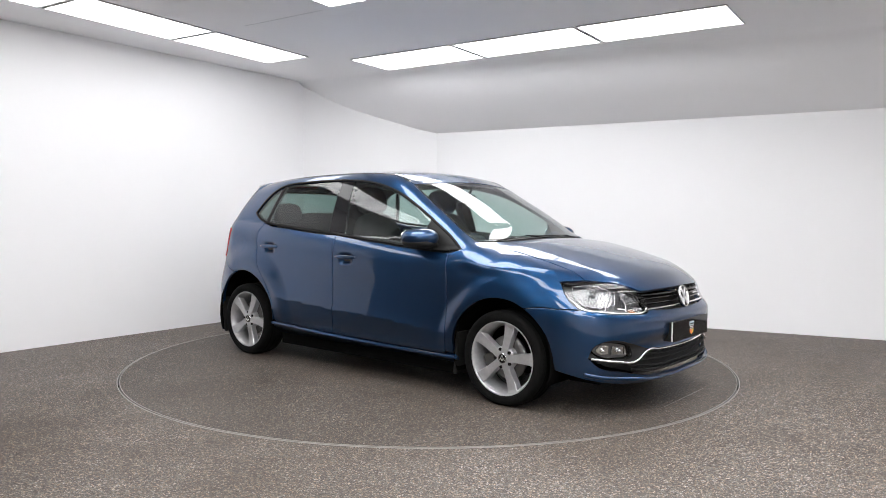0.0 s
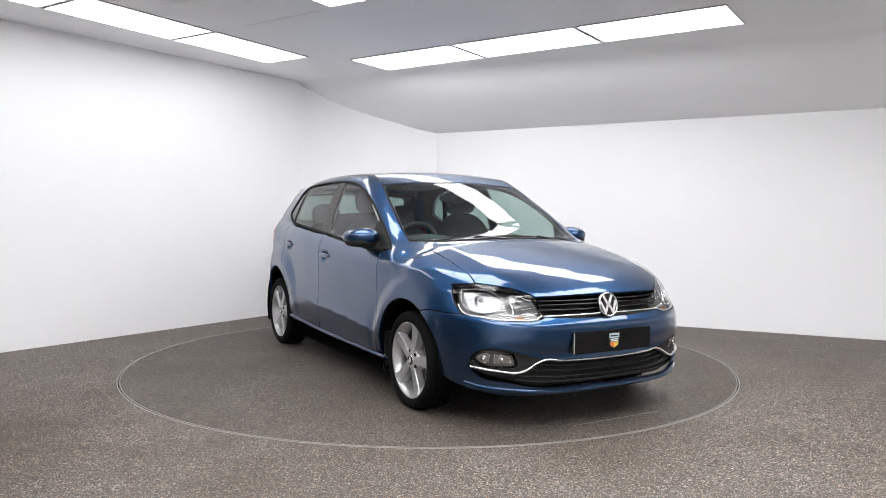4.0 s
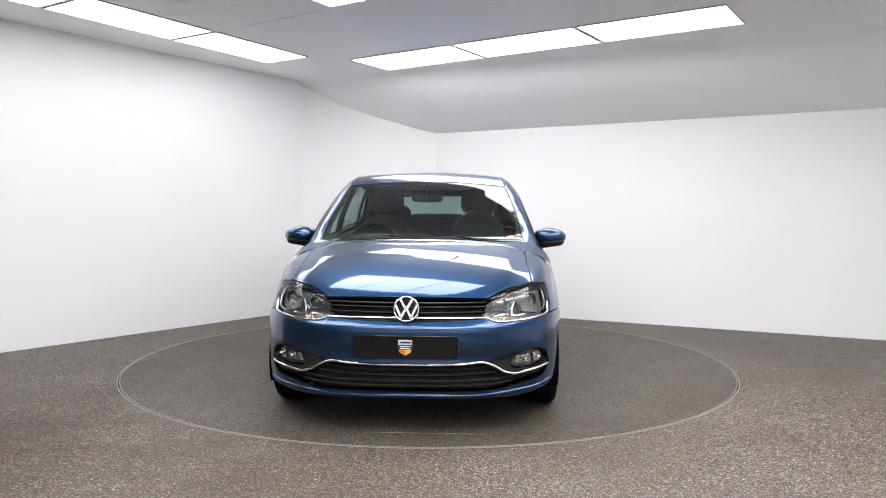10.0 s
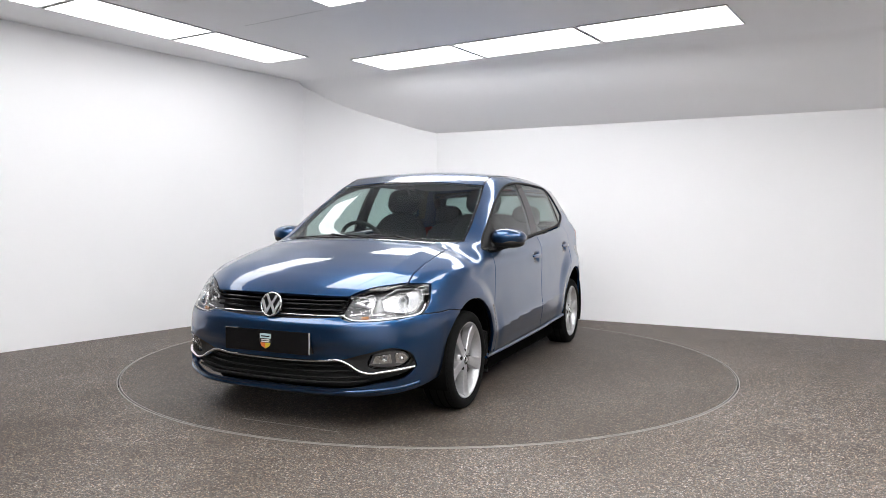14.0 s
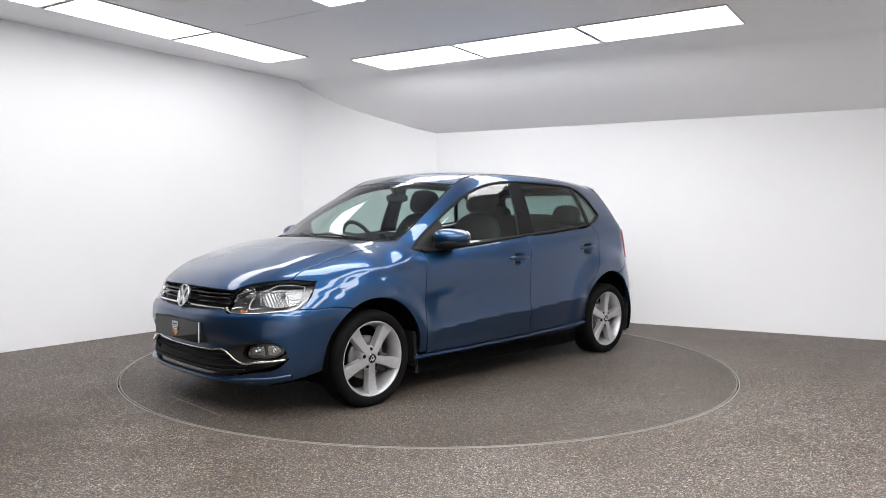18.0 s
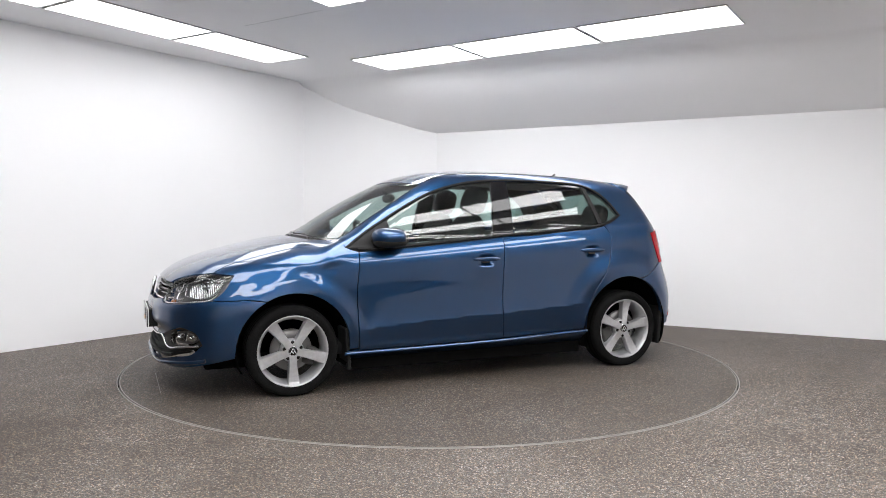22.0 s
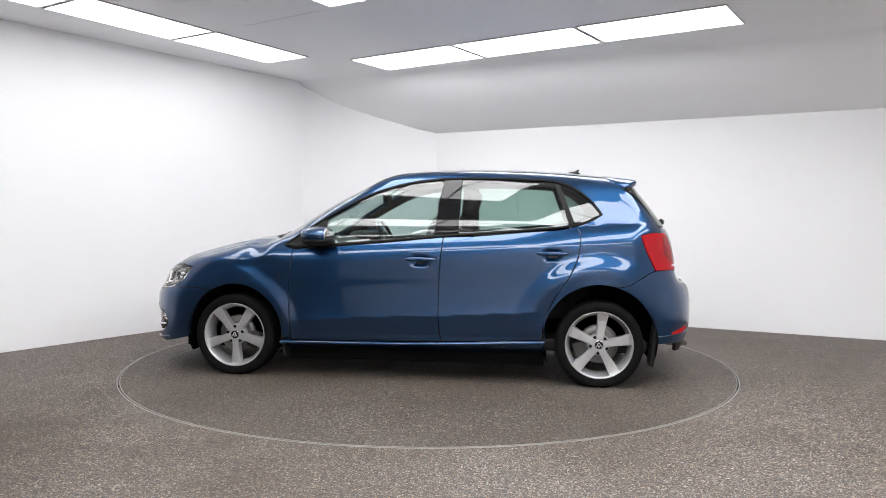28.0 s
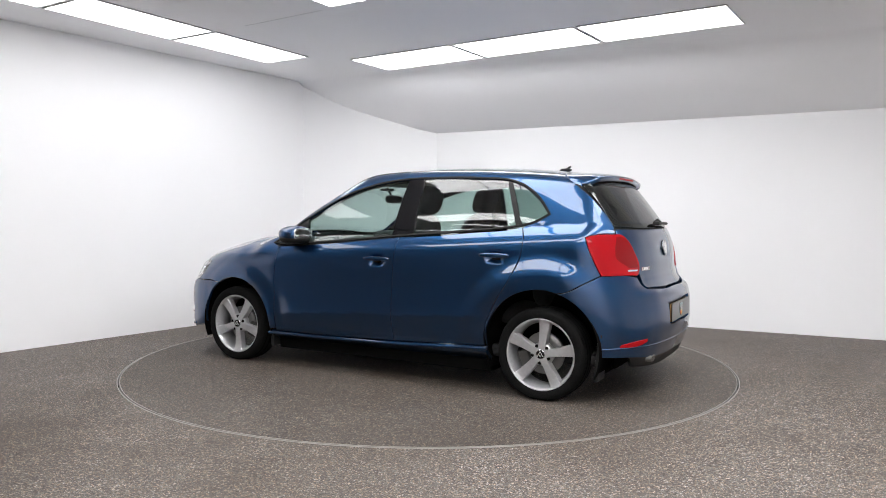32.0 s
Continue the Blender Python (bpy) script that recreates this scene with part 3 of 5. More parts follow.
LINER = grained("pale_roof_lining", (0.30, 0.30, 0.29), (0.34, 0.34, 0.33), 0.95, 200.0, 0.3)
RED = material("red_lens", (0.33, 0.006, 0.010), 0.30, 0.0, Specular_IOR_Level=0.0, Coat_Weight=0.6, Coat_Roughness=0.01, Coat_IOR=1.45)
DEEPRED = material("deep_red_lens", (0.19, 0.004, 0.006), 0.3, 0.0, Specular_IOR_Level=0.0, Coat_Weight=0.6, Coat_Roughness=0.01, Coat_IOR=1.45)
AMBER = material("amber_lens", (0.36, 0.15, 0.06), 0.2)
WHITE = material("white_print", (0.75, 0.75, 0.74), 0.4)
YELLOW = material("yellow_print", (0.70, 0.50, 0.04), 0.35)
BROWN = material("amber_plate_edge", (0.26, 0.15, 0.05), 0.4)
ORANGE = material("orange_print", (0.70, 0.16, 0.03), 0.4)
PALEBLUE = material("pale_blue_print", (0.42, 0.55, 0.60), 0.35)
FOGCHROME = material("fog_reflector", (0.62, 0.62, 0.63), 0.2, 1.0)
SILVER = material("bright_badge_metal", (0.82, 0.82, 0.83), 0.28, 0.6)
MIRROR = material("mirror_glass", (0.88, 0.89, 0.9), 0.01, 1.0)


# ---- the car ----
car = tagged(new("car"), "metallic blue five-door hatchback with silver alloy wheels on a turntable", "car")

def dense(pts, n):
    """Many points on the skin along a smooth line through a few."""
    a = loop3(pts)[0]
    s = np.concatenate([[0], np.cumsum(np.linalg.norm(np.diff(a, axis=0), axis=1))])
    t = np.linspace(0, s[-1], n)
    return [tuple(p) for p in loop3(np.stack([curve(s, a[:, k])(t) for k in range(3)], -1).tolist())[0]]


# shared lines: the window opening, the shut lines and the lamp outlines
BELT = [sp(0.70, 0.896), sp(0.56, 0.906), sp(0.22, 0.934), sp(-0.16, 0.968), sp(-0.32, 0.981), sp(-0.77, 1.016), sp(-1.03, 1.041)]
TIP_A, TIP_C = sp(0.893, 0.906, 1), sp(-1.246, 1.119, 1)
BELT_REAR = [sp(-1.16, 1.071)]
ROOFLINE = [sp(-1.163, 1.222), sp(-1.06, 1.296), sp(-0.96, 1.336), sp(-0.74, 1.358), sp(-0.45, 1.365), sp(-0.28, 1.363), sp(-0.15, 1.355), sp(0.01, 1.333), sp(0.22, 1.279), sp(0.475, 1.170), sp(0.65, 1.073), sp(0.79, 0.992)]
HOOD_SIDE = [(1.682, 0.648, 0.746, 1), (1.62, 0.638, 0.766), (1.50, 0.636, 0.806), (1.35, 0.636, 0.845), (1.16, 0.632, 0.89), (0.945, 0.632, 0.945, 1)]
LAMP_TOP = [(1.575, 0.733, 0.740, 1), (1.635, 0.693, 0.745), (1.682, 0.648, 0.746), (1.74, 0.597, 0.740)]
LAMP_IN = [(1.905, 0.418, 0.683, 1), (1.930, 0.396, 0.63), (1.950, 0.390, 0.588, 1)]
LAMP_CORNER, LAMP_EDGE = (1.705, 0.745, 0.594, 1), (1.640, 0.752, 0.645)
LAMP_BASE = dense([LAMP_IN[-1], (1.952, 0.425, 0.572), (1.92, 0.52, 0.566), (1.85, 0.645, 0.577), LAMP_CORNER], 20)[1:-1]
LAMP_LOW = [*LAMP_BASE, LAMP_CORNER, LAMP_EDGE]
FRONT_SEAM = dense([sp(1.395, 0.5845), sp(1.50, 0.598), sp(1.60, 0.600), LAMP_CORNER], 16)[:-1]
FRONT_SEAM[0] = (*FRONT_SEAM[0][:3], 1)
SCREEN_SIDE = [tp(0.92, 0.655, 1), tp(0.78, 0.640), tp(0.665, 0.624), tp(0.48, 0.592), tp(0.315, 0.556, 1)]
ROOF_SIDE = [tp(0.315, 0.556, 1), tp(0.17, 0.545), tp(-0.05, 0.540), tp(-0.46, 0.535), tp(-0.88, 0.530), tp(-1.26, 0.508, 1)]
FRONT_DOOR_EDGE = [sp(0.816, 0.876, 1), sp(0.822, 0.80), sp(0.836, 0.66), sp(0.832, 0.45), sp(0.822, 0.256, 1)]
B_EDGE = [sp(-0.215, 0.964, 1), sp(-0.200, 0.80), sp(-0.192, 0.64), sp(-0.190, 0.43), sp(-0.205, 0.272, 1)]
REAR_DOOR_EDGE = [sp(-1.085, 1.040, 1), sp(-1.110, 0.97), sp(-1.104, 0.889), sp(-1.043, 0.722), sp(-0.935, 0.553), sp(-0.876, 0.40), sp(-0.868, 0.300, 1)]
TAIL_TOP = [(-1.491, 0.761, 0.980, 1), (-1.53, 0.738, 0.992), (-1.62, 0.655, 0.998, 1)]
TAIL_FRONT = [(-1.575, 0.738, 0.755, 1), (-1.545, 0.754, 0.83), (-1.510, 0.760, 0.91)]
REAR_SEAM = dense([TAIL_FRONT[0], sp(-1.50, 0.712), sp(-1.407, 0.662), sp(-1.345, 0.648)], 18)[1:]
REAR_SEAM[-1] = (*REAR_SEAM[-1][:3], 1)
TAIL_GATE = [tp(-1.26, 0.508, 1), (-1.345, 0.570, 1.30), (-1.48, 0.595, 1.17), (-1.62, 0.622, 1.035), (-1.636, 0.640, 0.999, 1)]

hood = panel("hood", "T", mirrored([npt(0, 0.694), npt(0.2, 0.692), npt(0.36, 0.686), (1.905, 0.418, 0.683, 1), (1.838, 0.488, 0.718), (1.74, 0.597, 0.740), *HOOD_SIDE, tp(1.06, 0.45), tp(1.10, 0.25), tp(1.11, 0.0)]), PAINT, car, ds=0.026)[0]
panel("windscreen", "T", mirrored([tp(0.375, 0), tp(0.365, 0.25), tp(0.345, 0.45), *SCREEN_SIDE[::-1], tp(0.99, 0.50), tp(1.04, 0.25), tp(1.05, 0)]), GLASS, car, "clear laminated windscreen", ds=0.035, gap=0.010, depth=0.004)
panel("roof", "T", mirrored([tp(0.365, 0), tp(0.355, 0.25), tp(0.335, 0.45), *ROOF_SIDE, tp(-1.30, 0.30), tp(-1.31, 0.0)]), PAINT, car, ds=0.04)
strip("roof_seam", "T", [tp(0.28, 0.552), *ROOF_SIDE[1:]], 0.014, 0.002, GLOSS, car, "black roof moulding", sides=2)
panel("body_side", "D", [TIP_A, tp(0.92, 0.700, 1), *SCREEN_SIDE, *ROOF_SIDE[1:-1], *TAIL_GATE, *TAIL_TOP[::-1], *TAIL_FRONT[::-1], *REAR_SEAM,
                         *arc(1, 107, 4, 10)[1:-1], sp(-0.888, 0.300, 1), *REAR_DOOR_EDGE[::-1][1:], *BELT_REAR, TIP_C, *ROOFLINE], PAINT, car, sides=2, ds=0.022)
panel("front_fender", "D", [TIP_A, sp(0.85, 0.885), *FRONT_DOOR_EDGE[:-1], sp(0.826, 0.225, 1), sp(0.886, 0.225, 1), *arc(0, 176, 60, 11)[1:-1], *FRONT_SEAM, LAMP_CORNER, LAMP_EDGE,
                            *LAMP_TOP[:2], *HOOD_SIDE, tp(0.915, 0.668, 1)], PAINT, car, sides=2, ds=0.014)
hd = [(HANDLES[0][0], HANDLES[0][1], 0.085, 0.06), (HANDLES[1][0], HANDLES[1][1], 0.085, 0.06)]
fd = panel("front_door", "S", [*FRONT_DOOR_EDGE[:-1], sp(0.822, 0.256, 1), sp(0.3, 0.262), *B_EDGE[::-1], *[sp(x, z - 0.014) for x, _, z in BELT[:4]][::-1][1:]], PAINT, car, sides=2, ds=0.015, dense=hd[:1])
rd = panel("rear_door", "S", [*B_EDGE, sp(-0.55, 0.287), *REAR_DOOR_EDGE[::-1], *[sp(x, z - 0.014) for x, _, z in BELT[4:]][::-1]], PAINT, car, sides=2, ds=0.015, dense=hd[1:])
panel("sill", "S", [sp(0.90, 0.252, 1), sp(0.3, 0.258), sp(-0.2, 0.268), sp(-0.55, 0.283), sp(-0.89, 0.298, 1), sp(-0.885, 0.195, 1), sp(0.0, 0.175), sp(0.89, 0.175, 1)], PAINT, car, sides=2, ds=0.02)
strip("sill_edge", "S", [sp(0.91, 0.238), sp(0.3, 0.245), sp(-0.2, 0.256), sp(-0.89, 0.284)], 0.020, 0.013, PAINT, car, sides=2)

# side glass, its black surrounds and pillar covers
panel("front_window", "D", [sp(0.600, 1.090, 1), sp(0.475, 1.162), sp(0.22, 1.271), sp(0.01, 1.325), sp(-0.10, 1.344), sp(-0.185, 1.349, 1), sp(-0.135, 0.974, 1), sp(0.22, 0.942), sp(0.555, 0.914, 1)], GLASS, car, "lightly tinted front door glass", sides=2, ds=0.04, depth=0.0, gap=-0.012, off=-0.006)
panel("rear_window", "D", [sp(-0.335, 1.355, 1), sp(-0.45, 1.357), sp(-0.74, 1.350), sp(-0.925, 1.332, 1), sp(-1.025, 1.054, 1), sp(-0.77, 1.026), sp(-0.325, 0.990, 1)], DARKGLASS, car, "darker tinted rear door glass", sides=2, ds=0.04, depth=0.0, gap=-0.012, off=-0.006)
panel("quarter_window", "D", [sp(-0.985, 1.318, 1), sp(-1.06, 1.285), sp(-1.155, 1.215), sp(-1.226, 1.124, 1), sp(-1.16, 1.084), sp(-1.085, 1.062, 1)], BACKGLASS, car, "small tinted fixed quarter glass", sides=2, ds=0.03, depth=0.0, gap=-0.012, off=-0.006)
panel("pillar_cover", "D", [sp(-0.195, 1.352, 1), sp(-0.325, 1.358, 1), sp(-0.315, 0.985, 1), sp(-0.145, 0.972, 1)], GLOSS, car, "gloss black door pillar cover", sides=2, ds=0.03, off=-0.004)
panel("window_divider", "D", [sp(-0.935, 1.334, 1), sp(-0.975, 1.322, 1), sp(-1.075, 1.058, 1), sp(-1.035, 1.050, 1)], PLASTIC, car, sides=2, ds=0.03, off=-0.003)
panel("mirror_triangle", "D", [sp(0.605, 1.088, 1), sp(0.66, 1.062), sp(0.79, 0.985), TIP_A, sp(0.70, 0.900), sp(0.565, 0.910, 1)], PLASTIC, car, "black corner cover carrying the mirror", sides=2, ds=0.03, off=-0.004)
strip("window_seal", "D", [TIP_A, *BELT, *BELT_REAR, TIP_C, *ROOFLINE], 0.016, 0.003, RUBBERSEAL, car, "black rubber window seal", sides=2, closed=True, off=-0.001)
strip("belt_trim", "D", [sp(0.82, 0.890), *[sp(x, z - 0.004) for x, _, z in BELT]], 0.012, 0.006, RUBBERSEAL, car, "black waist strip", sides=2)
strip("screen_seal", "T", mirrored([tp(0.372, 0), tp(0.362, 0.25), tp(0.342, 0.45), *SCREEN_SIDE[::-1], tp(0.99, 0.50), tp(1.04, 0.25), tp(1.05, 0)]), 0.026, 0.001, GLOSS, car, "black border of the windscreen", closed=True, off=-0.004)
panel("cowl", "T", mirrored([tp(1.045, 0), tp(1.035, 0.25), tp(0.985, 0.50), tp(0.915, 0.655, 1), tp(0.925, 0.70, 1), tp(0.960, 0.632, 1), tp(1.055, 0.46), tp(1.10, 0.25), tp(1.112, 0)]), PLASTIC, car, "black plastic cowl below the windscreen", ds=0.03, off=-0.012)

panel("pillar_trim", "D", [sp(0.86, 0.93, 1), tp(0.90, 0.64, 1), *SCREEN_SIDE[1:], *ROOF_SIDE[1:-2], tp(-1.15, 0.50, 1), sp(-1.36, 1.10, 1), *BELT_REAR, TIP_C, *ROOFLINE], PILLARGREY, car, "grey inner pillar trim", sides=2, ds=0.03, off=-0.030, depth=0.0, gap=-0.010)

# small solids
def dish(bm, centre, r, way, deep):
    """A polished bowl facing along way."""
    turn = Vector(way).to_track_quat("Z", "Y").to_matrix().to_4x4()
    rows, n = 8, 28
    prev = None
    for i in range(rows + 1):
        k = i / rows
        ringv = [bm.verts.new((Matrix.Translation(centre) @ turn) @ Vector((r * k * math.cos(2 * math.pi * j / n), r * k * math.sin(2 * math.pi * j / n), deep * (k * k - 1)))) for j in range(n)] if i else [bm.verts.new((Matrix.Translation(centre) @ turn) @ Vector((0, 0, -deep)))]
        if prev:
            for j in range(n):
                if len(prev) == 1:
                    bm.faces.new((prev[0], ringv[j], ringv[(j + 1) % n]))
                else:
                    bm.faces.new((prev[j], ringv[j], ringv[(j + 1) % n], prev[(j + 1) % n]))
        prev = ringv


def ball(bm, centre, r, squash=(1, 1, 1), n=16):
    bmesh.ops.create_uvsphere(bm, u_segments=n, v_segments=n // 2, radius=r, matrix=Matrix.Translation(centre) @ Matrix.Diagonal((*squash, 1)))


def tube(bm, a, b, r, n=12, r2=None):
    a, b = Vector(a), Vector(b)
    m = Matrix.Translation((a + b) / 2) @ (b - a).to_track_quat("Z", "Y").to_matrix().to_4x4()
    return bmesh.ops.create_cone(bm, cap_ends=True, segments=n, radius1=r, radius2=r if r2 is None else r2, depth=(b - a).length, matrix=m)["verts"]


# nose
LOW_HOLE = mirrored([npt(0, 0.352), npt(0.30, 0.358), npt(0.42, 0.368), npt(0.53, 0.402), npt(0.665, 0.428), npt(0.712, 0.395), npt(0.732, 0.335, 1), npt(0.705, 0.285), npt(0.60, 0.255), npt(0.45, 0.232), npt(0.25, 0.226), npt(0, 0.225)])
GRILLE = mirrored([npt(0, 0.694), npt(0.2, 0.692), npt(0.36, 0.688), *LAMP_IN, npt(0.25, 0.578), npt(0, 0.574)])
panel("front_bumper", "N", mirrored([npt(0, 0.574), npt(0.25, 0.578), LAMP_IN[-1], *LAMP_BASE, LAMP_CORNER, *FRONT_SEAM[::-1], *arc(0, 60, 12, 6)[1:], sp(1.575, 0.250, 1), npt(0.74, 0.205), npt(0.60, 0.178), npt(0.3, 0.172), npt(0, 0.172)]),
      PAINT, car, "blue front bumper", ds=0.02, holes=[LOW_HOLE])
panel("grille", "N", GRILLE, PLASTIC, car, "black upper radiator grille", ds=0.04, off=-0.035, depth=0.0)
for z in (0.615, 0.640, 0.665):
    strip("grille_bar", "N", [npt(y, z + 0.008 * abs(y)) for y in (-0.405, -0.25, 0.0, 0.25, 0.405)], 0.013, 0.020, GLOSS, car, off=-0.026)
strip("grille_chrome", "N", [npt(y, 0.590) for y in (-0.40, -0.25, 0.0, 0.25, 0.40)], 0.011, 0.008, CHROME, car, "chrome strip along the grille", off=-0.006)
panel("lower_grille", "N", mirrored([npt(0, 0.356), npt(0.30, 0.362), npt(0.42, 0.366, 1), npt(0.60, 0.300), npt(0.70, 0.285), npt(0.60, 0.250), npt(0.45, 0.228), npt(0.25, 0.222), npt(0, 0.221)]), PLASTIC, car, "black lower air intake", ds=0.04, off=-0.045, depth=0.0)
FOG = [npt(0.535, 0.345), npt(0.552, 0.394, 1), npt(0.64, 0.416), npt(0.698, 0.411), npt(0.722, 0.372), npt(0.70, 0.338), npt(0.62, 0.327)]
panel("fog_surround", "N", [npt(0.38, 0.372, 1), npt(0.53, 0.406), npt(0.665, 0.432), npt(0.716, 0.395), npt(0.736, 0.335, 1), npt(0.70, 0.30), npt(0.56, 0.296), npt(0.46, 0.330)], PLASTIC, car, "black plastic surround of the fog lamp", sides=2, ds=0.02, off=-0.007, depth=0.03, holes=[FOG])
for z, w in ((0.250, 0.55), (0.277, 0.56), (0.304, 0.46), (0.330, 0.42)):
    strip("intake_bar", "N", [npt(w * k, z + 0.03 * abs(w * k) * k * k) for k in (-1, -0.6, -0.2, 0.2, 0.6, 1)], 0.008, 0.016, PLASTIC, car, off=-0.028)
strip("chrome_trim", "N",
      [npt(y, z) for y, z in ((-0.726, 0.330), (-0.62, 0.313), (-0.535, 0.305), (-0.50, 0.314), (-0.445, 0.345), (-0.40, 0.362), (-0.30, 0.357), (0, 0.352), (0.30, 0.357), (0.40, 0.362), (0.445, 0.345), (0.50, 0.314), (0.535, 0.305), (0.62, 0.313), (0.726, 0.330))],
      0.013, 0.010, CHROME, car, "chrome strip kinked under the fog lamps", off=-0.004)
strip("front_lip", "N", [npt(y, z) for y, z in ((-0.755, 0.240), (-0.70, 0.222), (-0.55, 0.206), (-0.35, 0.200), (0, 0.199), (0.35, 0.200), (0.55, 0.206), (0.70, 0.222), (0.755, 0.240))], 0.022, 0.009, PAINT, car, "thin blue lip under the bumper")
for s in (1, -1):
    fog = link("fog_lamp", normal_mesh("fog_lamp", sheet("N", FOG, ds=0.03, off=-0.040, depth=0.0), SMOKE, s < 0), car, "clear fog lamp in the bumper corner")
    link("lens", normal_mesh("lens", sheet("N", FOG, ds=0.03, off=-0.006, depth=0.03), LENS, s < 0), fog)
    link("reflector", normal_mesh("reflector", sheet("N", [npt(0.550, 0.347, 1), npt(0.566, 0.389, 1), npt(0.640, 0.400, 1), npt(0.648, 0.346, 1)], ds=0.008, off=-0.026, depth=0.010), FLUTED, s < 0), fog, "fluted bright reflector")
    link("side_reflector", normal_mesh("side_reflector", sheet("N", [npt(0.660, 0.352, 1), npt(0.660, 0.400), npt(0.692, 0.400), npt(0.708, 0.374), npt(0.690, 0.347)], ds=0.012, off=-0.024, depth=0.010), FOGCHROME, s < 0), fog, "small rounded reflector")
    for y, z in ((0.606, 0.372), (0.682, 0.374)):
        p0 = lift("N", flat("N", np.array([npt(y, z)])))[0]
        n0 = skin_normal(p0[None])[0]
        bm = bmesh.new()
        ball(bm, (p0[0] - 0.016 * n0[0], s * (p0[1] - 0.016 * n0[1]), p0[2]), 0.011, (1.2, 1, 1))
        part("bulb", bm, CHROME, fog, "", True)
LAMP = [*LAMP_TOP, (1.838, 0.488, 0.718), *LAMP_IN, *LAMP_LOW]
bowl_spots = (((1.752, 0.640, 0.662), 0.036), ((1.872, 0.492, 0.650), 0.024))


shell, cover = sheet("D", LAMP, ds=0.025, off=-0.052, depth=0.0), sheet("D", LAMP, ds=0.022, off=-0.001, depth=0.050, gap=0.003)
mask = sheet("D", [LAMP_TOP[0], *LAMP_TOP[1:], (1.838, 0.488, 0.718), LAMP_IN[0], (1.900, 0.426, 0.672, 1), (1.830, 0.505, 0.700), (1.735, 0.608, 0.718), (1.62, 0.712, 0.724, 1)], ds=0.02, off=-0.008, depth=0.03)
OUTER = [(1.635, 0.707, 0.716, 1), (1.740, 0.607, 0.712, 1), (1.815, 0.560, 0.672, 1), (1.838, 0.590, 0.618, 1), (1.790, 0.670, 0.606), (1.715, 0.725, 0.622, 1), (1.665, 0.728, 0.660)]
INNER = [(1.832, 0.520, 0.694, 1), (1.893, 0.442, 0.662, 1), (1.915, 0.432, 0.628, 1), (1.885, 0.520, 0.622, 1), (1.850, 0.550, 0.650, 1)]
outer_bowl = sheet("D", OUTER, ds=0.012, off=-0.040, depth=0.0)
inner_bowl = sheet("D", INNER, ds=0.02, off=-0.034, depth=0.0)
lamp_lines = (([*OUTER[:1], (1.690, 0.655, 0.716), *OUTER[1:]], 0.0045, SATIN, -0.018, True), (INNER, 0.004, SATIN, -0.018, True),
              ([(1.660, 0.752, 0.650), (1.705, 0.741, 0.606), (1.80, 0.680, 0.586), (1.90, 0.560, 0.576), (1.946, 0.440, 0.580), (1.944, 0.402, 0.600)], 0.009, CHROME, -0.008, False),
              ([(1.850, 0.605, 0.602), (1.895, 0.548, 0.606), (1.880, 0.545, 0.640), (1.850, 0.555, 0.668)], 0.008, CHROME, -0.012, False), ([(1.905, 0.535, 0.594), (1.922, 0.500, 0.592)], 0.020, AMBER, -0.018, False),
              ([(1.915, 0.508, 0.612), (1.938, 0.440, 0.604)], 0.010, CHROME, -0.016, False))
for s in (1, -1):
    lamp = link("headlight", normal_mesh("headlight", shell, SMOKE, s < 0), car, "clear headlight with chrome reflectors")
    link("lens", normal_mesh("lens", cover, LENS, s < 0), lamp)
    link("mask", normal_mesh("mask", mask, GLOSS, s < 0), lamp, "black upper edge of the lamp")
    link("reflector", normal_mesh("reflector", outer_bowl, FLUTED, s < 0), lamp, "fluted chrome reflector")
    link("reflector", normal_mesh("reflector", inner_bowl, SATIN, s < 0), lamp, "smooth chrome reflector")
    for (x, y, z), r in bowl_spots:
        bm = bmesh.new()
        dish(bm, (x - 0.018, s * y, z), r, (0.93, s * 0.36, 0.0), 0.03)
        part("bowl", bm, SATIN, lamp, "", True)
        bm = bmesh.new()
        ball(bm, (x - 0.024, s * y, z), 0.011, (1.6, 1, 1))
        part("bulb", bm, SMOKE, lamp, "", True)
    for pts, w, mat, off, shut in lamp_lines:
        v, f = ribbon("D", pts, w, 0.005, off=off, closed=shut)
        link("trim", mesh_of("trim", v * np.array([1, s, 1]), f if s > 0 else [t[::-1] for t in f], mat, True), lamp)


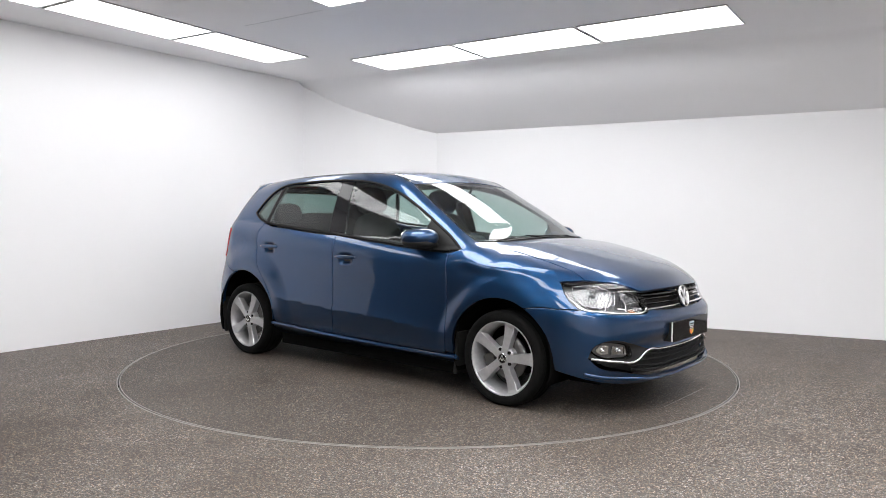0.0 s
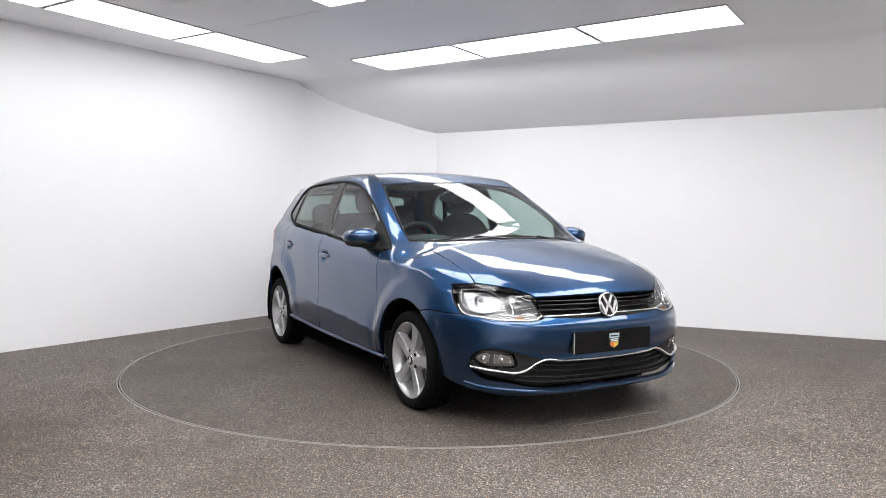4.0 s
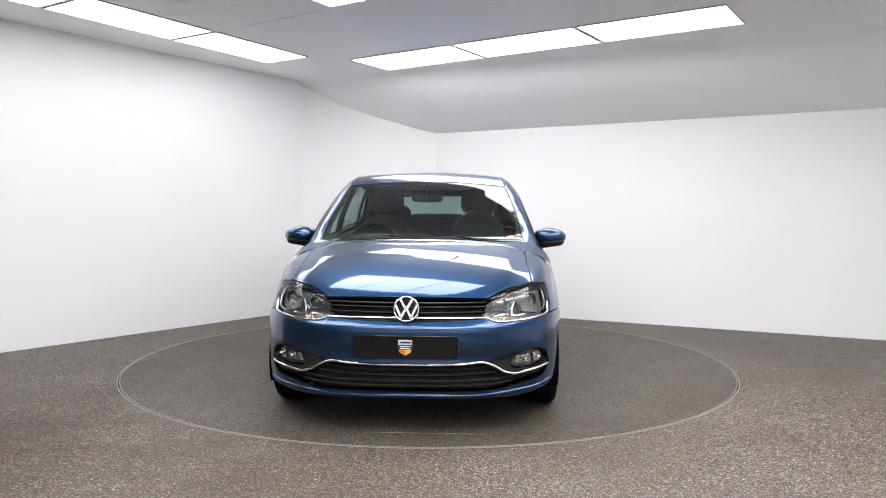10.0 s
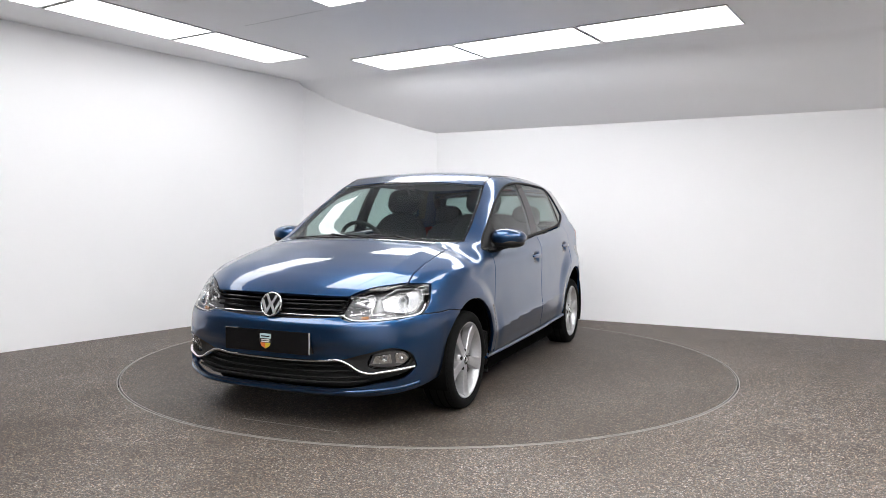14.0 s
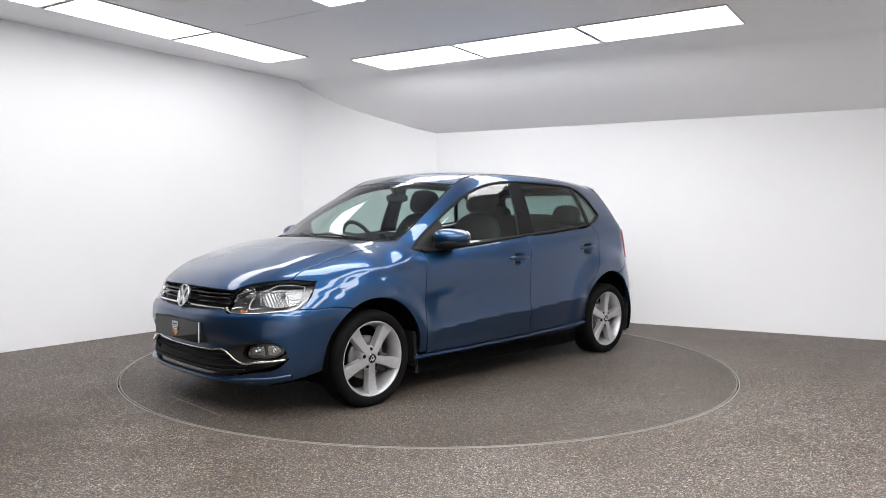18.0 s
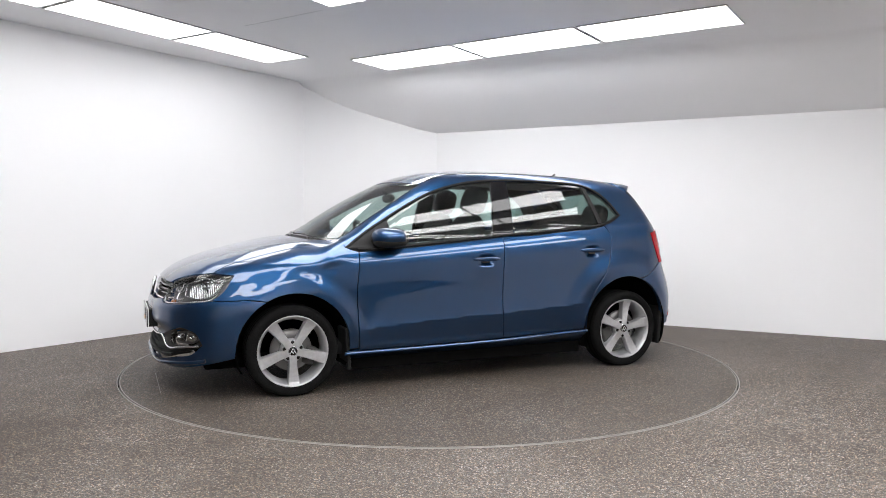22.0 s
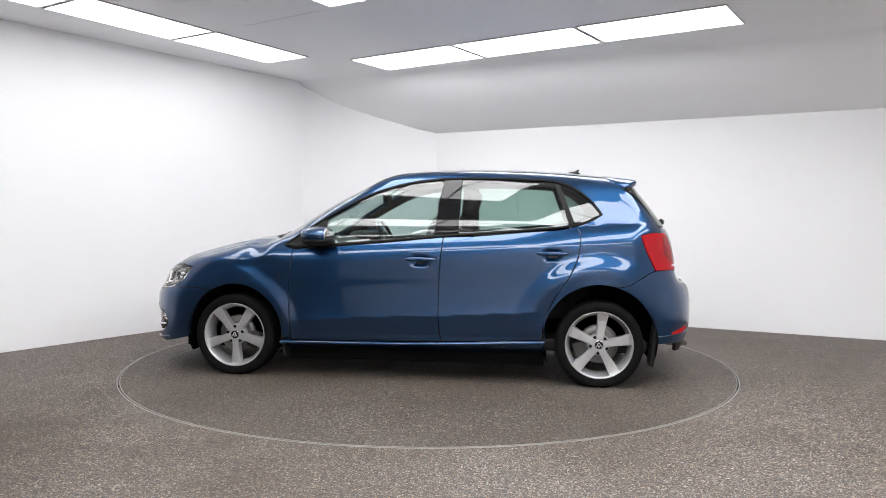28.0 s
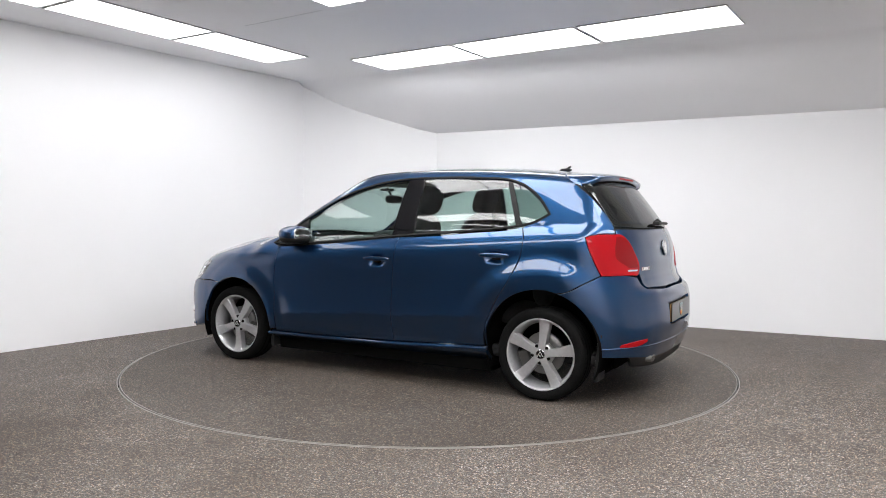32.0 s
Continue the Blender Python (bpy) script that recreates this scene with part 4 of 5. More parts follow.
def badge(parent, centre, way, r):
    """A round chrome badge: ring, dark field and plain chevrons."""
    turn = Matrix.Translation(centre) @ Vector(way).to_track_quat("Z", "Y").to_matrix().to_4x4()
    bm = bmesh.new()
    bmesh.ops.create_cone(bm, cap_ends=True, segments=40, radius1=r, radius2=r * 0.97, depth=0.010, matrix=turn)
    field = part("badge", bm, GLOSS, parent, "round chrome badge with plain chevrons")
    v, f = [], []
    n, k = 40, 8
    for i in range(n):
        for j in range(k):
            a, b = 2 * math.pi * i / n, 2 * math.pi * j / k
            q = r * 0.93 + r * 0.075 * math.cos(b)
            v.append(turn @ Vector((q * math.cos(a), q * math.sin(a), 0.006 + r * 0.09 * math.sin(b))))
            f.append((i * k + j, ((i + 1) % n) * k + j, ((i + 1) % n) * k + (j + 1) % k, i * k + (j + 1) % k))
    link("ring", mesh_of("ring", v, f, CHROME, True), field)
    for pts in (((-0.42, 0.68), (0.0, -0.08), (0.42, 0.68)), ((-0.80, 0.25), (-0.38, -0.66), (0.0, 0.12), (0.38, -0.66), (0.80, 0.25))):
        bm = bmesh.new()
        for p, q in zip(pts[:-1], pts[1:]):
            p, q = Vector((*p, 0)) * r, Vector((*q, 0)) * r
            d = q - p
            m = turn @ Matrix.Translation((p + q) / 2 + Vector((0, 0, 0.007))) @ Matrix.Rotation(math.atan2(d.y, d.x), 4, "Z")
            box(bm, -d.length / 2 - r * 0.06, d.length / 2 + r * 0.06, -r * 0.085, r * 0.085, -0.003, 0.004, m)
        part("chevron", bm, SILVER, field)
    return field


badge(car, (1.985, 0.0, 0.634), (0.97, 0, 0.22), 0.066)


def plate(parent, m, back):
    """A dark dealer's plate with a small shield; m puts its face towards +z, its top towards +y."""
    bm = bmesh.new()
    box(bm, -0.262, 0.262, -0.058, 0.058, -0.006, 0.0, m, 0.002)
    p = part("number_plate", bm, GLOSS, parent, "dark dealer plate with a small coloured shield")
    bm = bmesh.new()
    box(bm, -0.262, 0.262, -0.055, 0.055, -0.013, -0.0065, m)
    part("backing", bm, WHITE if not back else BROWN, p, "pale edge of the plate's backing")
    k = 0.84
    outline = [(-0.046, 0.050), (-0.030, 0.047), (0.0, 0.052), (0.030, 0.047), (0.046, 0.050), (0.046, 0.0), (0.036, -0.032), (0.0, -0.054), (-0.036, -0.032), (-0.046, 0.0)]

    def shape(pts, z0, z1, mat, name):
        v, f = prism([(x * k, y * k) for x, y in pts], z0, z1)
        link(name, mesh_of(name, [m @ Vector(q) for q in v], f, mat), p)

    shape([(x * 0.94, y * 0.94) for x, y in outline], 0.0, 0.002, CHROME, "shield")
    shape([(x * 0.86, y) for x, y in ((-0.046, 0.044), (0, 0.046), (0.046, 0.044), (0.046, 0.016), (-0.046, 0.016))], 0.002, 0.003, PALEBLUE, "field")
    shape([(x * 0.86, y) for x, y in ((-0.046, 0.014), (0.046, 0.014), (0.044, -0.010), (-0.044, -0.010))], 0.002, 0.003, GLOSS, "field")
    shape([(-0.036, -0.012), (0.0, -0.012), (0.0, -0.046), (-0.031, -0.030)], 0.002, 0.003, ORANGE, "field")
    shape([(0.0, -0.012), (0.036, -0.012), (0.031, -0.030), (0.0, -0.046)], 0.002, 0.003, YELLOW, "field")
    for y0, y1, w, mat in ((0.025, 0.033, 0.032, GLOSS), (0.004, 0.010, 0.032, WHITE), (-0.007, -0.001, 0.030, WHITE)):
        shape([(-w, y0), (w, y0), (w, y1), (-w, y1)], 0.003, 0.0036, mat, "bar")


FACE_FRONT = Matrix(((0, 0, 1, 0), (1, 0, 0, 0), (0, 1, 0, 0), (0, 0, 0, 1)))
plate(car, Matrix.Translation((2.040, 0, 0.450)) @ FACE_FRONT, False)
bm = bmesh.new()
box(bm, 1.96, 2.033, -0.255, 0.255, 0.392, 0.503, None, 0.006)
part("plate_holder", bm, PLASTIC, car)
for s in (1, -1):
    for y, z in ((0.30, 0.485), (0.62, 0.455)):
        p0 = lift("N", flat("N", np.array([npt(y, z)])))[0]
        n0 = skin_normal(p0[None])[0]
        bm = bmesh.new()
        tube(bm, Vector(p0) - Vector(n0) * 0.004, Vector(p0) + Vector(n0) * 0.002, 0.011, 20)
        ob = part("parking_sensor", bm, PAINT, car)
        if s < 0:
            ob.data.transform(Matrix.Diagonal((1, -1, 1, 1)))
            ob.data.flip_normals()

# tail
panel("rear_bumper", "R", mirrored([rpt(0, 0.668), rpt(0.30, 0.668), rpt(0.42, 0.676), (-1.787, 0.490, 0.690), (-1.735, 0.545, 0.745, 1), (-1.70, 0.606, 0.752), TAIL_FRONT[0], *REAR_SEAM,
                                    *arc(1, 107, 176, 8)[1:], sp(-1.60, 0.285, 1), rpt(0.68, 0.285), rpt(0.5, 0.268), rpt(0.25, 0.262), rpt(0, 0.262)]), PAINT, car, "blue rear bumper", ds=0.024,
      holes=[mirrored([rpt(0, 0.585, 1), rpt(0.30, 0.585, 1), rpt(0.275, 0.445, 1), rpt(0, 0.445, 1)])])
panel("plate_recess", "R", mirrored([rpt(0, 0.59), rpt(0.305, 0.59, 1), rpt(0.28, 0.44, 1), rpt(0, 0.44)]), PAINT, car, "recess for the plate", ds=0.04, off=-0.03, depth=0.0)
plate(car, Matrix.Translation((-1.888, 0, 0.512)) @ Matrix.Rotation(math.pi, 4, "Z") @ FACE_FRONT, True)
bm = bmesh.new()
box(bm, -1.884, -1.83, -0.25, 0.25, 0.46, 0.565, None, 0.004)
part("plate_holder", bm, PLASTIC, car)
panel("lower_valance", "R", mirrored([rpt(0, 0.266), rpt(0.25, 0.266), rpt(0.5, 0.272), rpt(0.68, 0.288, 1), rpt(0.64, 0.22, 1), rpt(0.4, 0.20), rpt(0, 0.20)]), PLASTIC, car, "dark plastic lower valance", ds=0.04, off=-0.01)
strip("bumper_crease", "R", [sp(-1.60, 0.335), rpt(0.75, 0.340), rpt(0.60, 0.345), rpt(0.30, 0.350), rpt(0, 0.350), rpt(-0.30, 0.350), rpt(-0.60, 0.345), rpt(-0.75, 0.340)], 0.008, 0.003, PAINT, car)
panel("tailgate", "R", mirrored([rpt(0, 1.030), rpt(0.35, 1.030), (-1.620, 0.618, 1.030, 1), (-1.636, 0.640, 0.999, 1), (-1.655, 0.600, 0.997), (-1.690, 0.560, 0.955, 1), (-1.712, 0.535, 0.90), (-1.735, 0.500, 0.79), (-1.738, 0.500, 0.758, 1), (-1.787, 0.470, 0.688), rpt(0.40, 0.678), rpt(0.25, 0.672), rpt(0, 0.672)]),
      PAINT, car, "blue tailgate panel", ds=0.026)
REAR_GLASS = [rpt(0, 1.325), rpt(0.30, 1.320), rpt(0.45, 1.308), (-1.392, 0.566, 1.290, 1), (-1.515, 0.590, 1.140), (-1.614, 0.614, 1.042, 1), rpt(0.35, 1.036), rpt(0, 1.036)]
panel("tailgate_glass", "R", mirrored(REAR_GLASS), BACKGLASS, car, "dark tinted tailgate window", ds=0.03, gap=0.003, depth=0.005)
panel("glass_border", "R", mirrored(REAR_GLASS), GLOSS, car, "black printed border of the tailgate glass", ds=0.03, gap=0.004, depth=0.0, off=-0.002,
      holes=[mirrored([rpt(0, 1.290), rpt(0.30, 1.286), rpt(0.42, 1.275), (-1.465, 0.485, 1.235), (-1.560, 0.515, 1.120), (-1.635, 0.535, 1.072, 1), rpt(0.35, 1.064), rpt(0, 1.064)])])
strip("glass_seal", "R", mirrored(REAR_GLASS), 0.060, 0.002, RUBBERSEAL, car, "black rubber seal round the tailgate glass", closed=True, off=-0.014)
TAIL = [*TAIL_TOP, (-1.655, 0.600, 0.995), (-1.690, 0.560, 0.955), (-1.712, 0.535, 0.90), (-1.735, 0.500, 0.79), (-1.732, 0.515, 0.765), (-1.70, 0.606, 0.755, 1), *TAIL_FRONT]
tail_cover = sheet("R", TAIL, ds=0.02, off=0.006, depth=0.03, gap=0.002)
inner = sheet("R", [(-1.628, 0.645, 0.985, 1), (-1.655, 0.596, 0.984), (-1.682, 0.560, 0.95), (-1.705, 0.538, 0.90), (-1.722, 0.510, 0.80, 1), (-1.690, 0.600, 0.795, 1), (-1.640, 0.675, 0.86)], ds=0.02, off=0.0075, depth=0.004)
reverse = sheet("R", [(-1.685, 0.622, 0.790, 1), (-1.722, 0.525, 0.791, 1), (-1.723, 0.528, 0.778, 1), (-1.690, 0.622, 0.776, 1)], ds=0.02, off=0.0080, depth=0.004)
reflex = sheet("R", [(-1.690, 0.735, 0.345, 1), (-1.800, 0.630, 0.352), (-1.828, 0.575, 0.372, 1), (-1.828, 0.580, 0.392, 1), (-1.790, 0.650, 0.386), (-1.700, 0.732, 0.366, 1)], ds=0.02, off=0.003, depth=0.008)
for s in (1, -1):
    lamp = link("tail_light", normal_mesh("tail_light", tail_cover, RED, s < 0), car, "bright red tail light")
    link("inner_lens", normal_mesh("inner_lens", inner, DEEPRED, s < 0), lamp, "deeper red inner lens")
    link("reverse_lens", normal_mesh("reverse_lens", reverse, PALEBLUE, s < 0), lamp, "pale reversing lens")
    link("rear_reflector", normal_mesh("rear_reflector", reflex, RED, s < 0), car, "slim red reflector in the bumper")
badge(car, (-1.770, 0, 0.905), (-0.99, 0, 0.12), 0.050)
bm = bmesh.new()
for i in range(4):
    y0 = 0.46 - 0.032 * i
    x0 = float(tail_c(0.79) + tail_y(y0)) - 0.004
    box(bm, x0 - 0.002, x0 + 0.004, y0 - 0.026, y0, 0.780, 0.802, None)
part("lettering", bm, CHROME, car, "small chrome bars of lettering")


def spoiler():
    """The roof's overhanging rear lip with fins down its ends, hollow beneath, over the tailgate glass."""
    v, f = [], []
    n, k = 32, 9
    for i in range(n + 1):
        q = -1 + 2 * i / n
        a = abs(q)
        y = 0.578 * q
        end = step(np.float64(a), 0.86, 1.0)
        x0 = -1.272 - 0.055 * end
        z0 = float(lift("T", np.array([[x0, y]]))[0, 2]) + 0.001
        back = -1.520 + 0.045 * a ** 2 + 0.065 * end
        zt = 1.372 - 0.030 * a ** 2 - 0.030 * end
        deep = 0.030 + 0.012 * end
        prof = [(x0, z0 - 0.012), (x0 - 0.002, z0), ((2 * x0 + back) / 3, (2 * z0 + zt) / 3 + 0.004), ((x0 + 2 * back) / 3, (z0 + 2 * zt) / 3 + 0.005), (back + 0.012, zt + 0.001), (back, zt - 0.008), (back + 0.004, zt - deep), (back + 0.03, zt - deep - 0.006), (-1.40 - 0.0 * end, 1.305 - 0.020 * a ** 2 - 0.01 * end)]
        v += [(x, y, z) for x, z in prof]
    for i in range(n):
        for j in range(k - 1):
            f.append((i * k + j, (i + 1) * k + j, (i + 1) * k + j + 1, i * k + j + 1))
    f += [tuple(range(k)), tuple(n * k + j for j in range(k))[::-1]]
    bm = bmesh.new()
    bm.from_mesh(mesh_of("spoiler", v, f, PAINT, True))
    bmesh.ops.recalc_face_normals(bm, faces=bm.faces[:])
    ob = part("spoiler", bm, PAINT, car, "blue roof spoiler over the tailgate glass", True)
    bm = bmesh.new()
    box(bm, -1.521, -1.505, -0.16, 0.16, 1.345, 1.360, None, 0.003)
    part("brake_light", bm, DEEPRED, ob, "long red high brake light")


spoiler()


# ---- wheels, arches and underside ----
def lathe(prof, n=64, axis_shift=0.0):
    """A ring turned about the y axis from (radius, y) pairs."""
    v, f, k = [], [], len(prof)
    for i in range(n):
        a = 2 * math.pi * i / n
        v += [(r * math.cos(a), y + axis_shift, r * math.sin(a)) for r, y in prof]
        j = (i + 1) % n
        f += [(i * k + m, i * k + m + 1, j * k + m + 1, j * k + m) for m in range(k - 1)]
    return v, f


TYRE_PROF = [(0.208, 0.070), (0.216, 0.084), (0.221, 0.092), (0.228, 0.0945), (0.238, 0.0975), (0.252, 0.0985), (0.262, 0.096), (0.270, 0.0905), (0.2765, 0.082), (0.2805, 0.070), (0.2820, 0.05), (0.2825, 0.02), (0.2825, -0.02), (0.2820, -0.05), (0.279, -0.076), (0.254, -0.096), (0.208, -0.085)]
RIM_PROF = [(0.2190, 0.074), (0.2200, 0.084), (0.2175, 0.089), (0.2125, 0.0885), (0.2085, 0.084), (0.2010, 0.066), (0.1900, 0.038), (0.1860, 0.0), (0.195, -0.06), (0.213, -0.085)]


def spoke_data(angle):
    """A broad spoke from hub to rim, flat on its face, with one crisp bevel and steep flanks; it widens outwards and sinks a little before the rim."""
    v, f = [], []
    rows = ((0.026, 0.0290, 0.074), (0.040, 0.0245, 0.0765), (0.060, 0.0230, 0.0760), (0.090, 0.0245, 0.0745), (0.125, 0.0275, 0.0735), (0.160, 0.0310, 0.0745), (0.190, 0.0345, 0.0785), (0.2085, 0.0375, 0.0850))
    for r, w, y in rows:
        for s, d in ((-1.04, -0.045), (-1.0, -0.006), (-0.90, -0.0005), (-0.45, 0.0), (0.45, 0.0), (0.90, -0.0005), (1.0, -0.006), (1.04, -0.045)):
            p = Vector((r, y + d, w * s))
            v.append((p.x * math.cos(angle) - p.z * math.sin(angle), p.y, p.x * math.sin(angle) + p.z * math.cos(angle)))
    k = 8
    for i in range(len(rows) - 1):
        f += [(i * k + j, i * k + j + 1, (i + 1) * k + j + 1, (i + 1) * k + j) for j in range(k - 1)]
    f.append(tuple(range(k))[::-1])
    return v, f


def settled(data):
    """A tyre's rubber pressed flat where it stands on the ground."""
    v, f = data
    low = -WHEEL_Z + 0.002
    return [(x, y + (0.35 * (low - z) if z < low and y > 0.05 else 0.0), max(z, low)) for x, y, z in v], f


def flip_y(v, f, s):
    return ([(x, y * s, z) for x, y, z in v], f if s > 0 else [t[::-1] for t in f])


def wheel(x, s, first):
    """Tyre, five-spoke alloy rim, hub cap, bolts, brake disc and caliper; s is the side."""
    top = new("wheel")
    top.parent = car
    top.location = (x, s * 0.724, WHEEL_Z)
    top["label"] = "silver five-spoke alloy wheel with a low black tyre"

    def add(name, v, f, mat, label="", smooth=True):
        me = mesh_of(name, *flip_y(v, f, s), mat, smooth)
        bm = bmesh.new()
        bm.from_mesh(me)
        bmesh.ops.recalc_face_normals(bm, faces=bm.faces[:])
        bm.to_mesh(me)
        bm.free()
        return link(name, me, top, label)

    sipes = ([], [])
    add("tyre", *settled(lathe(TYRE_PROF, 96)), RUBBER, "black rubber tyre")
    for y in (-0.045, 0.0, 0.045):
        add("tread_groove", *settled(lathe([(0.2810, y - 0.004), (0.2831, y - 0.003), (0.2831, y + 0.003), (0.2810, y + 0.004)], 72)), GROOVE)
    for i in range(60):
        a = 2 * math.pi * i / 60
        v = [(0.2785 + dr, yy, ww) for yy, dr in ((0.0795, 0.0), (0.0560, 0.0033)) for dr, ww in ((dr, -0.0022), (dr, 0.0022))]
        v = [(x * math.cos(a) - z * math.sin(a), y, x * math.sin(a) + z * math.cos(a)) for x, y, z in v]
        sipes[0].extend(v)
        sipes[1].append((4 * i, 4 * i + 1, 4 * i + 3, 4 * i + 2))
    add("shoulder_sipes", *settled(sipes), GROOVE)
    add("wall_ring", *lathe([(0.2290, 0.0952), (0.2300, 0.0962), (0.2310, 0.0960)], 72), RUBBER)
    add("rim", *lathe(RIM_PROF, 72), ALLOY)
    for i in range(5):
        add("spoke", *spoke_data(radians(first + 72 * i)), ALLOY, "", False)
        a = radians(first + 36 + 72 * i)
        bm = bmesh.new()
        tube(bm, (0.052 * math.cos(a), s * 0.050, 0.052 * math.sin(a)), (0.052 * math.cos(a), s * 0.0735, 0.052 * math.sin(a)), 0.0120, 14)
        part("bolt", bm, GLOSS, top)
    add("hub", *lathe([(0.001, 0.0725), (0.044, 0.0725), (0.062, 0.068), (0.071, 0.055), (0.072, 0.02)], 40), ALLOY)
    add("hub_cap", *lathe([(0.0005, 0.0815), (0.020, 0.0815), (0.026, 0.0795), (0.029, 0.076), (0.029, 0.060)], 32), GLOSS, "small round black hub cap with a chrome mark")
    add("cap_ring", *lathe([(0.0255, 0.0800), (0.0275, 0.0808), (0.0292, 0.0785), (0.0290, 0.0755)], 32), CHROME)
    bm = bmesh.new()
    for px, pz, ang in ((-0.006, 0.008, -62), (0.006, 0.008, 62), (-0.013, -0.004, -62), (-0.005, -0.006, 62), (0.005, -0.006, -62), (0.013, -0.004, 62)):
        box(bm, -0.010, 0.010, -0.001, 0.001, -0.0016, 0.0016, Matrix.Translation((px, s * 0.0823, pz)) @ Matrix.Rotation(radians(ang), 4, "Y"))
    part("chevron", bm, SILVER, top)
    add("brake_disc", *lathe([(0.05, 0.005), (0.06, 0.022), (0.085, 0.022), (0.128, 0.022), (0.128, 0.002), (0.05, 0.0)], 48), STEEL, "steel brake disc")
    bm = bmesh.new()
    box(bm, -0.165, -0.085, -0.045 if s > 0 else -0.040, 0.040 if s > 0 else 0.045, -0.055, 0.055, Matrix.Rotation(radians(-20 if x > 0 else 200), 4, "Y"), 0.012)
    part("caliper", bm, CAST, top)
    return top


wheel(WHEEL_X, 1, -92)
wheel(-WHEEL_X, 1, 97)
wheel(WHEEL_X, -1, 76)
wheel(-WHEEL_X, -1, 66)

for (ax, az, ar), wx in zip(ARCHES, (WHEEL_X, -WHEEL_X)):
    for s in (1, -1):
        v, f = [], []
        n = 22
        for i in range(n + 1):
            a = radians(-25 + 230 * i / n)
            for r, y in ((ar + 0.004, 0.815), (ar + 0.012, 0.79), (ar + 0.012, 0.42), (0.05, 0.42)):
                v.append((ax + r * math.cos(a), s * y, max(az + r * math.sin(a), 0.16)))
        for i in range(n):
            f += [(4 * i + j, 4 * i + j + 1, 4 * i + j + 5, 4 * i + j + 4) for j in range(3)]
        link("arch_liner", mesh_of("arch_liner", v, f, GROOVE, True), car, "black wheel arch liner")

bm = bmesh.new()
box(bm, -0.88, 0.86, -0.745, 0.745, 0.120, 0.215, None, 0.01)
box(bm, 0.80, 1.72, -0.53, 0.53, 0.145, 0.235, None, 0.01)
box(bm, -1.62, -0.80, -0.53, 0.53, 0.180, 0.26, None, 0.01)
part("underbody", bm, GROOVE, car, "dark underbody")
bm = bmesh.new()
box(bm, 0.95, 1.80, -0.40, 0.40, 0.24, 0.62, None, 0.05)
part("engine_bay", bm, GROOVE, car)


def flap(x, s, tilt):
    bm = bmesh.new()
    box(bm, -0.012, 0.012, -0.09, 0.09, -0.20, 0.06, Matrix.Translation((x, s * 0.715, 0.335)) @ Matrix.Rotation(radians(tilt), 4, "Y"), 0.006)
    part("mud_flap", bm, PLASTIC, car, "black plastic mud flap")


for s in (1, -1):
    flap(0.893, s, 4)
    bm = bmesh.new()
    box(bm, -0.014, 0.014, -0.070, 0.070, -0.19, 0.10, Matrix.Translation((-1.588, s * 0.720, 0.330)) @ Matrix.Rotation(radians(-6), 4, "Y"), 0.010)
    part("mud_flap", bm, PLASTIC, car, "black plastic mud flap")


# ---- mirrors, handles, wipers, aerial, exhaust ----
def shaped(name, centre, half, mat, parent, power=2.6, m=None, cut=None, label="", n=28):
    """A rounded solid: a superellipsoid, pulled in by cut(unit point) where given."""
    v, f = [], []
    rows = n // 2
    e = 2 / power
    for i in range(rows + 1):
        t = math.pi * (i / rows - 0.5)
        for j in range(n):
            q = 2 * math.pi * j / n
            ct, st, cq, sq = math.cos(t), math.sin(t), math.cos(q), math.sin(q)
            u = Vector((math.copysign(abs(ct) ** e, ct) * math.copysign(abs(cq) ** e, cq), math.copysign(abs(ct) ** e, ct) * math.copysign(abs(sq) ** e, sq), math.copysign(abs(st) ** e, st)))
            if cut:
                u = cut(u)
            p = Vector((u.x * half[0], u.y * half[1], u.z * half[2]))
            v.append(Vector(centre) + (m @ p if m else p))
    for i in range(rows):
        for j in range(n):
            f.append((i * n + j, i * n + (j + 1) % n, (i + 1) * n + (j + 1) % n, (i + 1) * n + j))
    return link(name, mesh_of(name, v, f, mat, True), parent, label)


